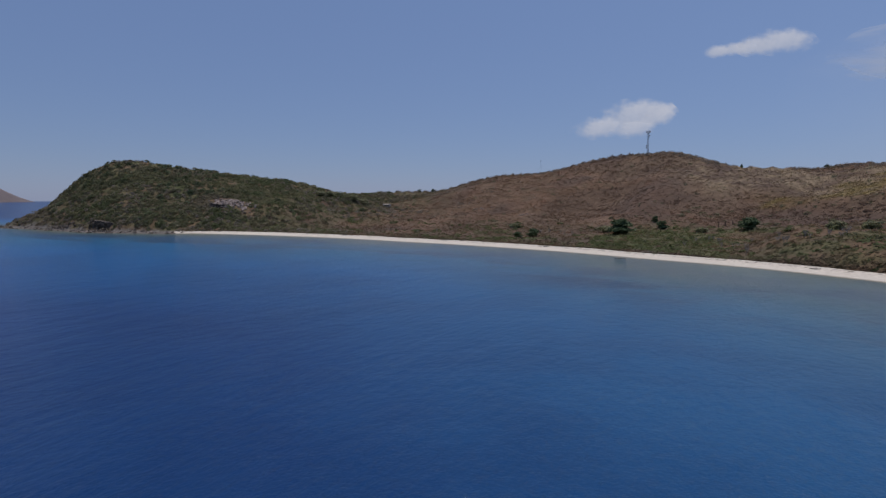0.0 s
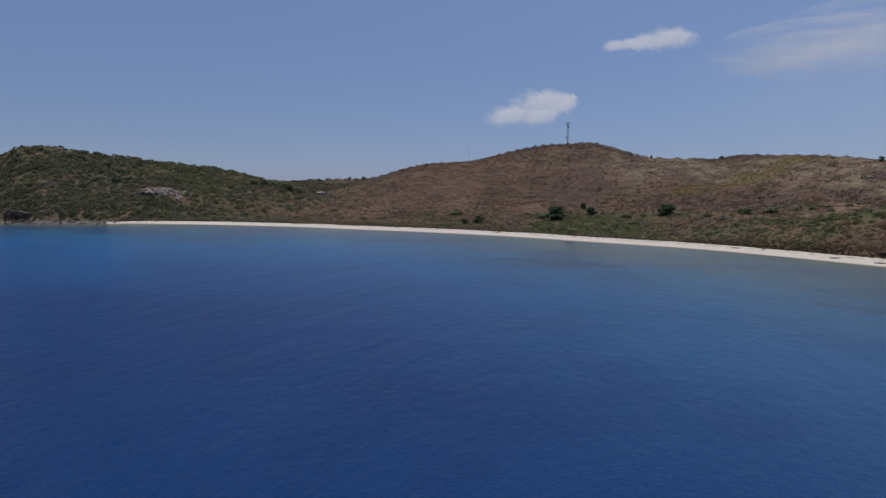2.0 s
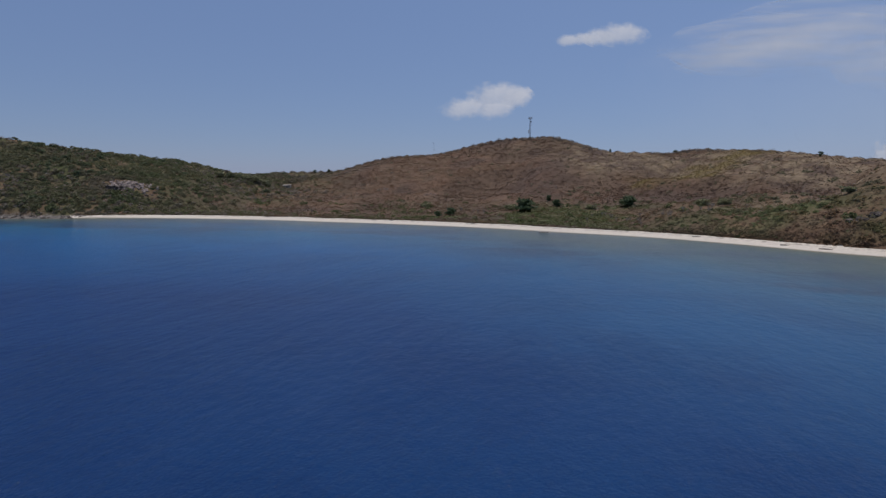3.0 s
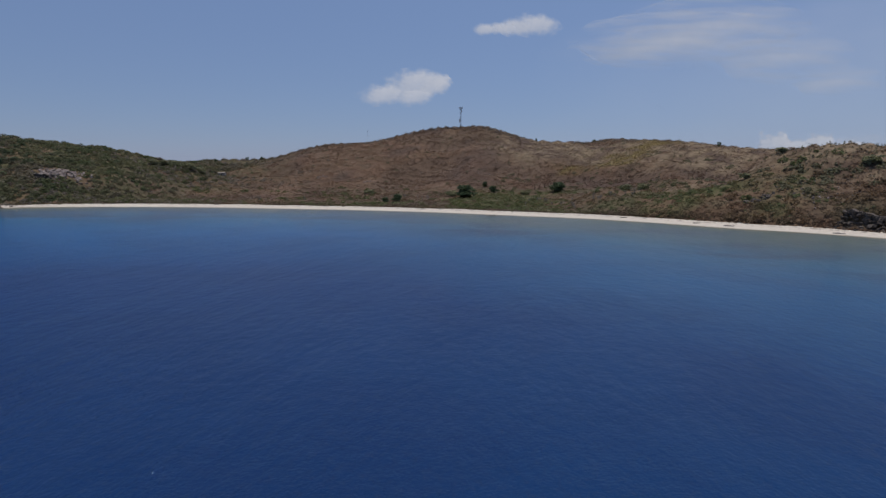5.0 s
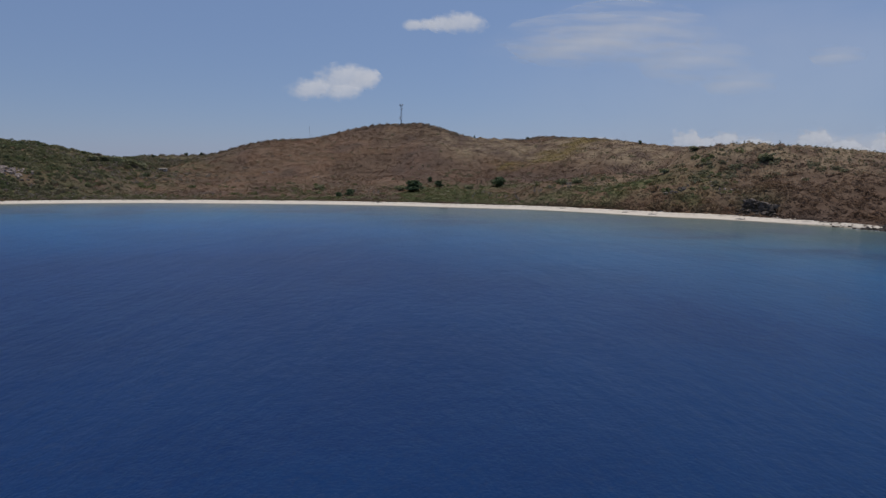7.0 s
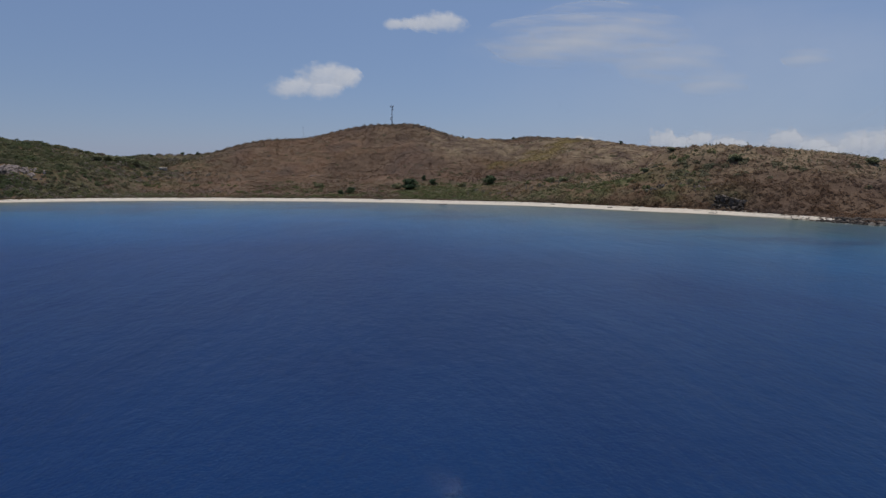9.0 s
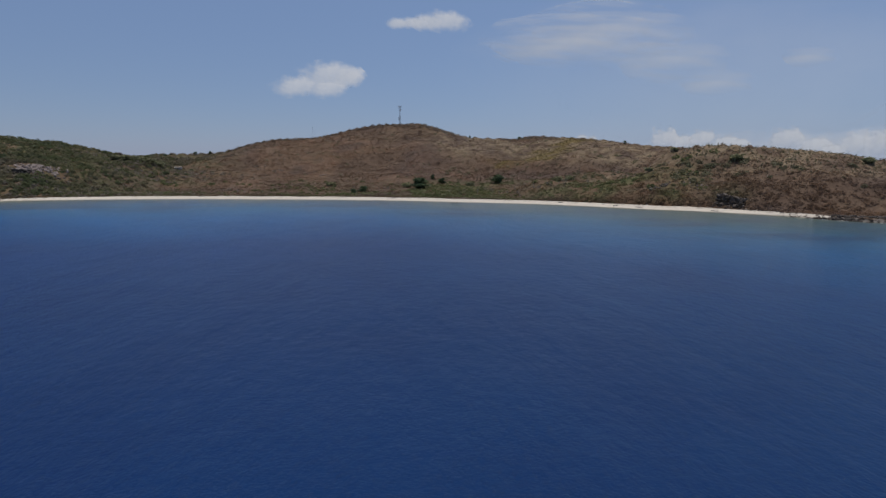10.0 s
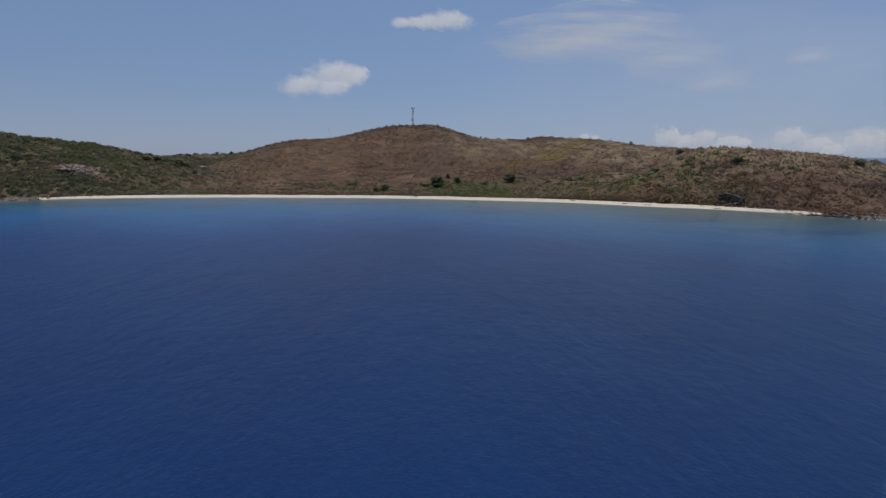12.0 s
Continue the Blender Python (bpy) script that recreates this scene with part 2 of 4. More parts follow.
BARK = plain("grey_brown_bark", (0.12, 0.09, 0.065), 0.95, 0, 0.35, 2.0)
ROCK = plain("weathered_rock", (0.13, 0.107, 0.09), 0.9, 0, 0.5, 0.9)
PALE_ROCK = plain("pale_grey_rock", (0.28, 0.225, 0.195), 0.9, 0, 0.4, 0.7)
BLACK_ROCK = plain("black_shore_rock", (0.07, 0.058, 0.049), 0.85, 0, 0.5, 0.9)
STEEL = plain("galvanised_steel", (0.30, 0.31, 0.32), 0.55, 0.6, 0.2, 1.5)
WHITE_PAINT = plain("weathered_white_paint", (0.50, 0.48, 0.44), 0.7, 0, 0.12, 1.5)
ROOF_IRON = plain("faded_corrugated_iron", (0.44, 0.38, 0.33), 0.6, 0.0, 0.25, 1.2)
DARK_GLASS = plain("dark_window_glass", (0.02, 0.022, 0.025), 0.15, 0, 0.1, 2.0)
DRIFTWOOD = plain("bleached_driftwood", (0.30, 0.26, 0.22), 0.9, 0, 0.3, 1.5)

# ---- plan of the island ----
SHORE = [(-516, -330), (-500, -346), (-477, -354), (-447, -352), (-398, -357), (-354, -361), (-328, -356), (-285, -343), (-264, -333),
         (-218, -327), (-160, -326), (-100, -334), (-50, -342), (0, -355), (40, -371), (80, -387), (110, -406), (140, -430), (160, -442),
         (180, -458), (198, -476), (208, -492), (222, -506), (250, -520), (300, -530), (380, -520), (480, -470), (560, -380), (600, -200),
         (560, 60), (400, 230), (100, 260), (-200, 240), (-380, 120), (-440, -40), (-480, -200), (-525, -290)]
# crest lines: x, y, height
WEST_CREST = [(-512, -318, 0.3), (-497, -311, 6), (-485, -305, 20), (-473, -299, 35), (-461, -292, 45.5), (-449, -286, 52.5), (-437, -280, 57.5),
              (-423, -273, 59.8), (-410, -265, 57), (-398, -251, 54), (-381, -234, 51), (-364, -215, 47.5), (-346, -196, 44.5),
              (-329, -175, 42), (-311, -154, 36), (-291, -132, 26)]
MAIN_CREST = [(-291, -132, 24), (-284, -95, 25), (-277, -55, 30), (-249, -40, 32), (-220, -29, 34.2), (-187, -21, 43.2), (-160, -15, 49.5),
              (-133, -9, 51), (-110, -5, 52.3), (-85, -3, 57.3), (-55, -2, 65), (-26, -1, 69.5), (0, 0, 70.6), (24, -12, 70.4), (46, -23, 64.8),
              (61, -31, 58.8), (80, -41, 53.2), (124, -32, 51.5), (142, -26, 50), (159, -20, 53), (175, -15, 55), (195, -71, 52), (213, -120, 48.5),
              (232, -171, 43), (261, -185, 39.5), (300, -190, 38), (380, -200, 35), (460, -190, 30)]
EAST_CREST = [(158, -345, 5), (168, -352, 12), (177, -359, 25), (184, -365, 32.5), (193, -371, 35.5), (212, -382, 38), (234, -393, 36.2), (250, -398, 34.4), (266, -404, 32.6),
              (282, -409, 30.4), (300, -415, 27.4), (340, -425, 22), (400, -440, 12)]


def rounded(points, closed, steps):
    """Catmull-Rom points along a line."""
    p = np.array(points, float)
    n = len(p)
    out = []
    for i in range(n if closed else n - 1):
        a, b, c, d = (p[(i + k) % n] if closed else p[min(max(i + k, 0), n - 1)] for k in (-1, 0, 1, 2))
        for u in np.arange(steps) / steps:
            out.append(0.5 * (2 * b + (c - a) * u + (2 * a - 5 * b + 4 * c - d) * u * u + (3 * b - a - 3 * c + d) * u ** 3))
    if not closed:
        out.append(p[-1])
    return np.array(out)


SHORE_LINE = rounded(SHORE, True, 4)
# each crest's slope, from the shore (0) to the crest (1), and the distance from the crest within which it counts
RISE = np.linspace(0, 1, 101)
LOW_PLAIN = np.convolve(np.pad(np.interp(RISE, (0, 0.25, 0.4, 0.55, 0.73, 0.88, 1), (0, 0.014, 0.06, 0.2, 0.54, 0.82, 1)), 4, "reflect", reflect_type="odd"), np.ones(9) / 9, "valid")
HEADLAND = RISE ** 0.72
CRESTS = [(rounded(WEST_CREST, False, 3), HEADLAND, 112, 168), (rounded(MAIN_CREST, False, 3), LOW_PLAIN, 900, 901),
          (rounded(EAST_CREST, False, 3), RISE ** 0.65, 58, 88)]


def value_noise(x, y, scale, seed):
    """Smooth noise from -1 to 1 over the plan, from a seeded lattice."""
    lattice = np.random.RandomState(seed).uniform(-1, 1, (256, 256))
    u, v = x / scale + 1000.3, y / scale + 1000.7
    i, j = np.floor(u).astype(int), np.floor(v).astype(int)
    a, b = u - i, v - j
    a, b = a * a * (3 - 2 * a), b * b * (3 - 2 * b)
    at = lambda k, m: lattice[(i + k) % 256, (j + m) % 256]
    return (at(0, 0) * (1 - a) + at(1, 0) * a) * (1 - b) + (at(0, 1) * (1 - a) + at(1, 1) * a) * b


def fractal(x, y, scale, seed, octaves=4):
    return sum(value_noise(x, y, scale / 2 ** k, seed + k) / 2 ** k for k in range(octaves))


def step(x, lo, hi):
    u = np.clip((x - lo) / (hi - lo), 0, 1)
    return u * u * (3 - 2 * u)


def inland(x, y):
    """Distance to the waterline, positive on land."""
    p = np.stack([np.ravel(x), np.ravel(y)], 1).astype(float)
    best, inside = np.full(len(p), 1e9), np.zeros(len(p), bool)
    for a, b in zip(SHORE_LINE, np.roll(SHORE_LINE, -1, 0)):
        ab = b - a
        u = np.clip(((p - a) @ ab) / (ab @ ab), 0, 1)
        best = np.minimum(best, ((p - a - u[:, None] * ab) ** 2).sum(1))
        cross = (a[1] > p[:, 1]) != (b[1] > p[:, 1])
        if a[1] != b[1]:
            inside ^= cross & (p[:, 0] < a[0] + (p[:, 1] - a[1]) / (b[1] - a[1]) * ab[0])
    return (np.sqrt(best) * np.where(inside, 1, -1)).reshape(np.shape(x))


def beach_width(x, y):
    south = step(y, -250, -300)
    return 8.0 * step(x, -283, -235) * step(x, 208, 166) * south + 3.0 + 3.0 * step(x, -270, -285) * south


# rock steps cut into the slopes: middle of the brink, way along it in degrees, half length, height, reach of the hollow below
CLIFFS = [(184.5, -443.0, -52, 10, 2.2, 8), (219.0, -493.0, -37, 13, 3.6, 7), (-352.0, -350.0, 0, 15, 5.0, 9), (-287.0, -298.0, 12, 8, 3.0, 8)]


def along_cliff(cliff, x, y):
    """Places along the brink of a rock step, and downhill from it."""
    c, s = math.cos(radians(cliff[2])), math.sin(radians(cliff[2]))
    return (x - cliff[0]) * c + (y - cliff[1]) * s, (x - cliff[0]) * s - (y - cliff[1]) * c


def hollows(x, y):
    """From 0 on the ribs of the slopes to 1 in the folds between them."""
    return step(np.abs(fractal(x, y, 80, 11, 3)), 0.12, 0.6)


def land(x, y):
    """Height of the ground, and how far up it lies between the shore (0) and the crest (1)."""
    x, y = np.asarray(x, float), np.asarray(y, float)
    d = inland(x, y)
    w = beach_width(x, y)
    back = np.maximum(d - w, 0)
    total, high = 0.0, np.zeros_like(d)
    for line, slope, full, none in CRESTS:
        near, sw, sz = np.full(d.shape, 1e9), 0.0, 0.0
        for px, py, pz in line:
            q = (x - px) ** 2 + (y - py) ** 2
            near = np.minimum(near, q)
            k = 1 / (q + 30.0) ** 2
            sw, sz = sw + k, sz + k * pz
        u = back / (back + np.sqrt(near) + 1e-6)
        total = total + (sz / sw * np.interp(u, RISE, slope) * step(np.sqrt(near), none, full) * (step(x, -190, -275) if slope is HEADLAND else 1)) ** 6
        high = np.maximum(high, u)
    hill = total ** (1 / 6)
    gully = -np.abs(fractal(x, y, 80, 11, 3)) * 9.0 + 2.9
    lumps = fractal(x, y, 30, 21, 2) * 1.4
    face = np.clip(4 * high * (1 - high), 0, 1) * step(hill, 3, 20)
    z = 1.7 * np.clip(d / w, -1, 1) + hill + face * (gully + lumps) + fractal(x, y, 9, 31, 2) * 0.25 * step(d, w, w + 8)
    for cliff in CLIFFS:
        a, b = along_cliff(cliff, x, y)
        cut = cliff[4] * step(np.abs(a), cliff[3], cliff[3] * 0.6) * step(b, -0.6, 0.6) * step(b, cliff[5], 1.0)
        z = np.where(cut > 0, np.maximum(z - cut, np.minimum(z, 1.5)), z)
    return np.where(d > 0, z, 0.12 * d), high


def sheet(name, xs, ys, height, keep, mat, attributes=()):
    """A ground sheet over a lattice; keep picks cells by their middle."""
    X, Y = np.meshgrid(xs, ys) if np.ndim(xs) == 1 else (xs, ys)
    Z = height if np.ndim(height) else np.zeros_like(X)
    m, n = X.shape
    cell = (np.arange(m - 1)[:, None] * n + np.arange(n - 1)[None]).ravel()[keep.ravel()]
    quads = np.stack([cell, cell + 1, cell + n + 1, cell + n], 1)
    used, index = np.unique(quads, return_inverse=True)
    co = np.stack([X.ravel(), Y.ravel(), Z.ravel()], 1)[used]
    me = raw_mesh(name, co, index.reshape(-1, 4), mat, True)
    for key, values in attributes:
        a = me.attributes.new(key, "FLOAT", "POINT")
        a.data.foreach_set("value", values.ravel()[used].astype(np.float32))
    return new(name, me)


def raw_mesh(name, co, faces, mat, smooth=False):
    me = bpy.data.meshes.new(name)
    k = faces.shape[1]
    me.vertices.add(len(co))
    me.vertices.foreach_set("co", np.ascontiguousarray(co, np.float32).ravel())
    me.loops.add(faces.size)
    me.loops.foreach_set("vertex_index", np.ascontiguousarray(faces, np.int32).ravel())
    me.polygons.add(len(faces))
    me.polygons.foreach_set("loop_start", np.arange(len(faces), dtype=np.int32) * k)
    me.polygons.foreach_set("use_smooth", np.full(len(faces), smooth))
    me.materials.append(mat)
    me.update(calc_edges=True)
    return me


CELL, SAND_EDGE = 2.5, 0.5
gx, gy = np.arange(-545, 622, CELL), np.arange(-550, 282, CELL)
GX, GY = np.meshgrid(gx, gy)
GZ, GH = land(GX, GY)
GD = inland(GX, GY)
GW = beach_width(GX, GY)
FLOOR = GZ.copy()
SANDY = step(GX, -283, -262) * step(GX, 212, 200) * step(GY, -250, -300)
GZ = GZ - 0.45 * step(GD, GW * 1.15 + 1.5, GW * 1.04) * SANDY  # the sand lies over it


def centre(a):
    return (a[:-1, :-1] + a[1:, :-1] + a[:-1, 1:] + a[1:, 1:]) / 4


def cover(x, y, high, d):
    """How far the ground is green, tan (dry grass), golden and folded, from 0 to 1."""
    n = fractal(x, y, 60, 51, 3)
    west = step(x, -150, -265)
    plainland = step(d, 160, 120) * step(x, -150, -60) * step(d, 11, 20) * step(x, 178, 142)
    green = np.clip(west * (0.5 + 0.35 * step(high, 0.25, 0.6) * step(x, -250, -320)) + plainland * (0.14 + 0.76 * step(n + 0.5 * fractal(x, y, 14, 57, 2), -0.4, 0.35)), 0, 1)
    foot = step(d, 80, 30) * step(d, 9, 14) * step(x, -300, -250) * step(x, 205, 175)
    green = np.maximum(green, foot * (0.22 + 0.4 * step(n + 0.6 * fractal(x, y, 18, 58, 2), -0.5, 0.4)))
    tan = step(high, 0.62, 0.82) * step(x, 20, 70) + step(high, 0.72, 0.9) * step(x, -60, 20) * 0.3
    tan = np.maximum(tan, step(x, 165, 200) * step(y, -300, -350) * step(high, 0.42, 0.7) * (0.45 + 0.55 * step(fractal(x, y, 40, 59, 2), -0.35, 0.15)))
    tan = tan * (1 - 0.9 * step(x, 120, 140) * step(y, -75, -45))
    a, b = (x - 157) * 0.79 + (y + 142) * 0.61, (y + 142) * 0.79 - (x - 157) * 0.61
    gold = step(np.hypot(a / 62, b / 30) + 0.55 * fractal(x, y, 22, 55, 3), 1.2, 0.5)
    return green, np.clip(tan, 0, 1) * (1 - west), gold, hollows(x, y)


GG, GT, GO, GF = cover(GX, GY, GH, GD)
dc = centre(GD)
ground = sheet("ground", GX, GY, GZ, dc > -7, GROUND, (("green", GG), ("tan", GT), ("gold", GO), ("fold", GF), ("rock", step(GD + 1.5 * fractal(GX, GY, 6, 77, 2), GW + 1.5, GW - 0.5) * (1 - SANDY))))
tagged(ground, "dry brown grassy hills with green lowland behind the beach", "hillside", kind="structure")


def sand_strip():
    """The beach: a strip along the waterline, from under the water to the first plants."""
    line = rounded(SHORE, True, 24)
    line = line[(line[:, 1] < -300) & (line[:, 0] > -286) & (line[:, 0] < 207)]
    along = np.gradient(line, axis=0)
    along /= np.linalg.norm(along, axis=1, keepdims=True)
    up = np.stack([-along[:, 1], along[:, 0]], 1)
    across = np.linspace(-0.5, 1.0, 20)
    w = beach_width(line[:, 0], line[:, 1])
    wobble = 1 + 0.07 * value_noise(line[:, 0], line[:, 1], 18, 5) + 0.03 * value_noise(line[:, 0], line[:, 1], 5, 6)
    X = line[:, :1] + up[:, :1] * (w * wobble)[:, None] * across
    Y = line[:, 1:] + up[:, 1:] * (w * wobble)[:, None] * across
    Z = land(X, Y)[0] + 0.03 - 0.6 * step(across, 0.93, 1.0)
    D = inland(X, Y)
    ob = sheet("beach", X, Y, Z, np.ones((len(line) - 1, 19), bool), SAND, (("wet", 1 - D / 2.2), ("strand", np.exp(-((D - w[:, None] * 0.75) / 1.3) ** 2))))
    return tagged(ob, "long curved strip of pale coral sand", "beach", kind="structure")


sand_strip()

# ---- sea ----
fine_x, fine_y = np.concatenate([np.arange(-640, -560, 8.0), np.arange(-560, 301, 4.0), np.arange(308, 641, 8.0)]), np.concatenate([np.arange(-960, -570, 8.0), np.arange(-568, -300, 3.0), np.arange(-298, 321, 8.0)])
out = 640 + 4260 * (np.arange(1, 25) / 24) ** 2
sx = np.concatenate([-out[::-1], fine_x, out])
sy = np.concatenate([-320 - out[::-1], fine_y, out - 320])
SX, SY = np.meshgrid(sx, sy)
off = np.clip(-inland(SX, SY), 0, None)
sea = sheet("water", sx, sy, 0.0, np.ones((len(sy) - 1, len(sx) - 1), bool), SEA, (("offshore", np.clip((off * (1.05 + 0.5 * step(SX, -120, 60)) - 48 * step(SX, -60, 60) * step(off, 0, 60)) / 330, 0, 1)), ("shelf", step(SX, -130, 120))))
tagged(sea, "deep blue sea turning turquoise over the shallows", "sea", kind="structure")

# ---- plants that nobody could count ----


FALL_Y, FALL_X = np.gradient(FLOOR, CELL)


def toned(me, key, values):
    """Each plant's own tone, or its share in the growth round it, from 0 to 1."""
    me.attributes.new(key, "FLOAT", "POINT").data.foreach_set("value", values.astype(np.float32))


def tufts(name, x, y, radius, tall, cards, mat, label, category, seed, spread=0.9, card=0.5, sink=0.15, lift=1.5):
    """Many shrubs in one mesh: each is a ragged dome of leafy clumps that rise from the ground."""
    rs = np.random.RandomState(seed)
    n = len(x)
    root = np.stack([x, y, land(x, y)[0]], -1)[:, None]
    i, j = ((x - gx[0]) / CELL).astype(int), ((y - gy[0]) / CELL).astype(int)
    up = np.stack([-FALL_X[j, i], -FALL_Y[j, i], np.ones(n)], -1)
    up /= np.linalg.norm(up, axis=-1, keepdims=True)
    east = np.stack([up[:, 2], np.zeros(n), -up[:, 0]], -1)
    east /= np.linalg.norm(east, axis=-1, keepdims=True)
    north = np.cross(up, east)
    up, east, north = up[:, None], east[:, None], north[:, None]
    a = rs.uniform(0, 2 * np.pi, (n, cards, 1))
    h = rs.uniform(-0.05, 1.0, (n, cards, 1))
    r = np.sqrt(np.clip(1 - h ** 2, 0.05, 1)) * rs.uniform(0.65, 1.1, (n, cards, 1)) * spread
    R, T = radius[:, None, None], tall[:, None, None]
    flat = r * np.cos(a) * east + r * np.sin(a) * north
    c = root + R * flat + T * (h * rs.uniform(0.75, 1.1, (n, cards, 1)) - sink * 0.5) * up
    out_way = flat + (h + lift) * up + rs.normal(0, 0.38, (n, cards, 3))
    out_way /= np.linalg.norm(out_way, axis=-1, keepdims=True)
    t1 = np.cross(out_way, rs.normal(0, 1, (n, cards, 3)))
    t1 /= np.linalg.norm(t1, axis=-1, keepdims=True)
    t2 = np.cross(out_way, t1)
    s = R * card * rs.uniform(0.6, 1.35, (n, cards, 1))
    s2 = s * rs.uniform(0.5, 1.0, (n, cards, 1))
    bend = out_way * s * 0.35
    co = np.stack([c - t1 * s - bend, c - t2 * s2, c + t1 * s - bend, c + t2 * s2], 2).reshape(-1, 3)
    ob = new(name, raw_mesh(name, co, np.arange(len(co)).reshape(-1, 4), mat))
    toned(ob.data, "tone", np.repeat(rs.uniform(0, 1, n), cards * 4))
    if mat in (DRY, STRAW, DUSKY, BRUSH):
        for key, values in zip(("green", "tan", "gold", "fold"), cover(x, y, land(x, y)[1], inland(x, y))):
            toned(ob.data, key, np.repeat(values, cards * 4))
    return tagged(ob, label, category, kind="stuff")


def scatter(count, seed, box, chance):
    """Places in a box of the plan, thinned by a chance from 0 to 1."""
    rs = np.random.RandomState(seed)
    x, y = rs.uniform(box[0], box[1], count), rs.uniform(box[2], box[3], count)
    d = inland(x, y)
    on = d > beach_width(x, y) - 0.4
    x, y, d = x[on], y[on], d[on]
    high = land(x, y)[1]
    keep = rs.uniform(0, 1, len(x)) < chance(x, y, high, d)
    return x[keep], y[keep], rs.uniform(0, 1, keep.sum())


SOUTH_FACE = (-520, 430, -535, 30)


def bare(x, y):
    """Where rock keeps the scrub away."""
    near_cliff = [step(np.abs(a), c[3] * 0.9, c[3] * 0.6) * step(b, -2.0, -0.8) * step(b, c[5] * 0.6, c[5] * 0.3) for c in CLIFFS for a, b in (along_cliff(c, x, y),)]
    return np.maximum.reduce([step(np.hypot((x + 281) / 18, (y + 290) / 11), 1.1, 0.8), 0.7 * step(np.hypot((x + 320) / 8, (y + 307) / 6), 1.1, 0.8), *near_cliff])


HEAD = (-525, -150, -365, -60)
x, y, r = scatter(40000, 1, HEAD, lambda x, y, h, d: step(x, -215, -315) * (0.52 + 0.25 * fractal(x, y, 40, 61, 2)) * (1 - 0.6 * step(d, 55, 20)) * (1 - bare(x, y)))
tufts("olive_scrub", x, y, 0.9 + 1.3 * r ** 2, 0.4 + 0.9 * r ** 2, 11, OLIVE, "olive green low bushes covering the headland", "bushes", 2, card=0.5, lift=2.2)
x, y, r = scatter(15000, 101, HEAD, lambda x, y, h, d: step(x, -200, -300) * (0.25 + 0.75 * step(fractal(x, y, 32, 65, 3), -0.45, 0.35)) * step(d, 6, 16) * (1 - bare(x, y)))
tufts("headland_thicket", x, y, 1.5 + 2.3 * r ** 1.5, 1.1 + 2.0 * r ** 1.5, 34, OLIVE, "rounded olive green crowns of low headland trees", "bushes", 102, card=0.27, lift=0.9)
x, y, r = scatter(9000, 3, (-525, -100, -365, -60), lambda x, y, h, d: step(x, -120, -260) * np.maximum(step(fractal(x, y, 35, 71, 3), -0.3, 0.4) * 0.85, step(d, 55, 20) * 0.75) * (1 - bare(x, y)))
tufts("leafless_scrub", x, y, 1.2 + 1.6 * r, 0.7 + 1.4 * r, 20, GREY, "grey leafless bushes among the greener scrub", "bushes", 4, card=0.3, lift=1.2)
x, y, r = scatter(1700, 30, (-520, -180, -365, -120), lambda x, y, h, d: step(x, -190, -260) * (0.35 + 0.65 * step(x, -295, -350)) * (0.25 + 0.75 * step(fractal(x, y, 45, 63, 2), 0.1, 0.5)) * step(d, 8, 20) * (1 - bare(x, y)))
tufts("dark_bushes", x, y, 1.6 + 2.4 * r, 1.3 + 2.0 * r, 40, HEAD_GREEN, "darker green rounded bushes scattered over the headland", "bushes", 31, card=0.26, lift=0.9)
x, y, r = scatter(190000, 5, SOUTH_FACE, lambda x, y, h, d: (0.45 + 0.55 * step(x, -420, -300)) * (0.55 + 0.45 * step(fractal(x, y, 26, 81, 3), -0.35, 0.4)) * (1 - 0.75 * cover(x, y, h, d)[1]) * (1 - 0.6 * cover(x, y, h, d)[2]) * (1 - 0.75 * cover(x, y, h, d)[0] * step(x, -160, -100)) * (1 - bare(x, y)))
tufts("dry_scrub", x, y, 0.5 + 1.0 * r ** 2, 0.12 + 0.4 * r ** 2, 6, DRY, "dry reddish brown scrub on the hillside", "bushes", 6, card=0.6, lift=2.6, sink=0.35)
x, y, r = scatter(24000, 103, (-240, 430, -500, 20), lambda x, y, h, d: (0.06 + 0.5 * hollows(x, y) + 0.44 * step(fractal(x, y, 38, 201, 3), 0.0, 0.5)) * step(h, 0.12, 0.3) * step(d, 14, 30) * (1 - 0.7 * cover(x, y, h, d)[1]) * (1 - 0.8 * cover(x, y, h, d)[2]) * (1 - bare(x, y)))
tufts("bare_brush", x, y, 1.2 + 2.2 * r ** 1.6, 0.45 + 1.0 * r ** 1.6, 15, BRUSH, "rounded mounds of leafless purplish brown brush in the folds of the hills", "bushes", 104, card=0.26, lift=1.8)
x, y, r = scatter(2200, 32, (-230, 420, -500, 10), lambda x, y, h, d: (0.12 + 0.8 * step(fractal(x, y, 50, 83, 3), 0.15, 0.6)) * step(d, 30, 60) * step(h, 0.15, 0.4) * (1 - bare(x, y)))
tufts("olive_clumps", x, y, 0.8 + 1.7 * r ** 1.5, 0.6 + 1.2 * r ** 1.5, 22, DULL_OLIVE, "dull olive bushes dotted over the dry slopes", "bushes", 33, card=0.32, lift=1.4)
x, y, r = scatter(44000, 7, (-280, 230, -470, -130), lambda x, y, h, d: cover(x, y, h, d)[0] ** 1.6 * 0.75 + 0.05 * step(d, 60, 20) * step(x, 130, 60))
tufts("green_scrub", x, y, 0.8 + 1.6 * r ** 2, 0.25 + 0.8 * r ** 2, 10, FRESH, "fresh green creepers and bushes on the lowland", "bushes", 8, card=0.5, lift=2.4, sink=0.3)
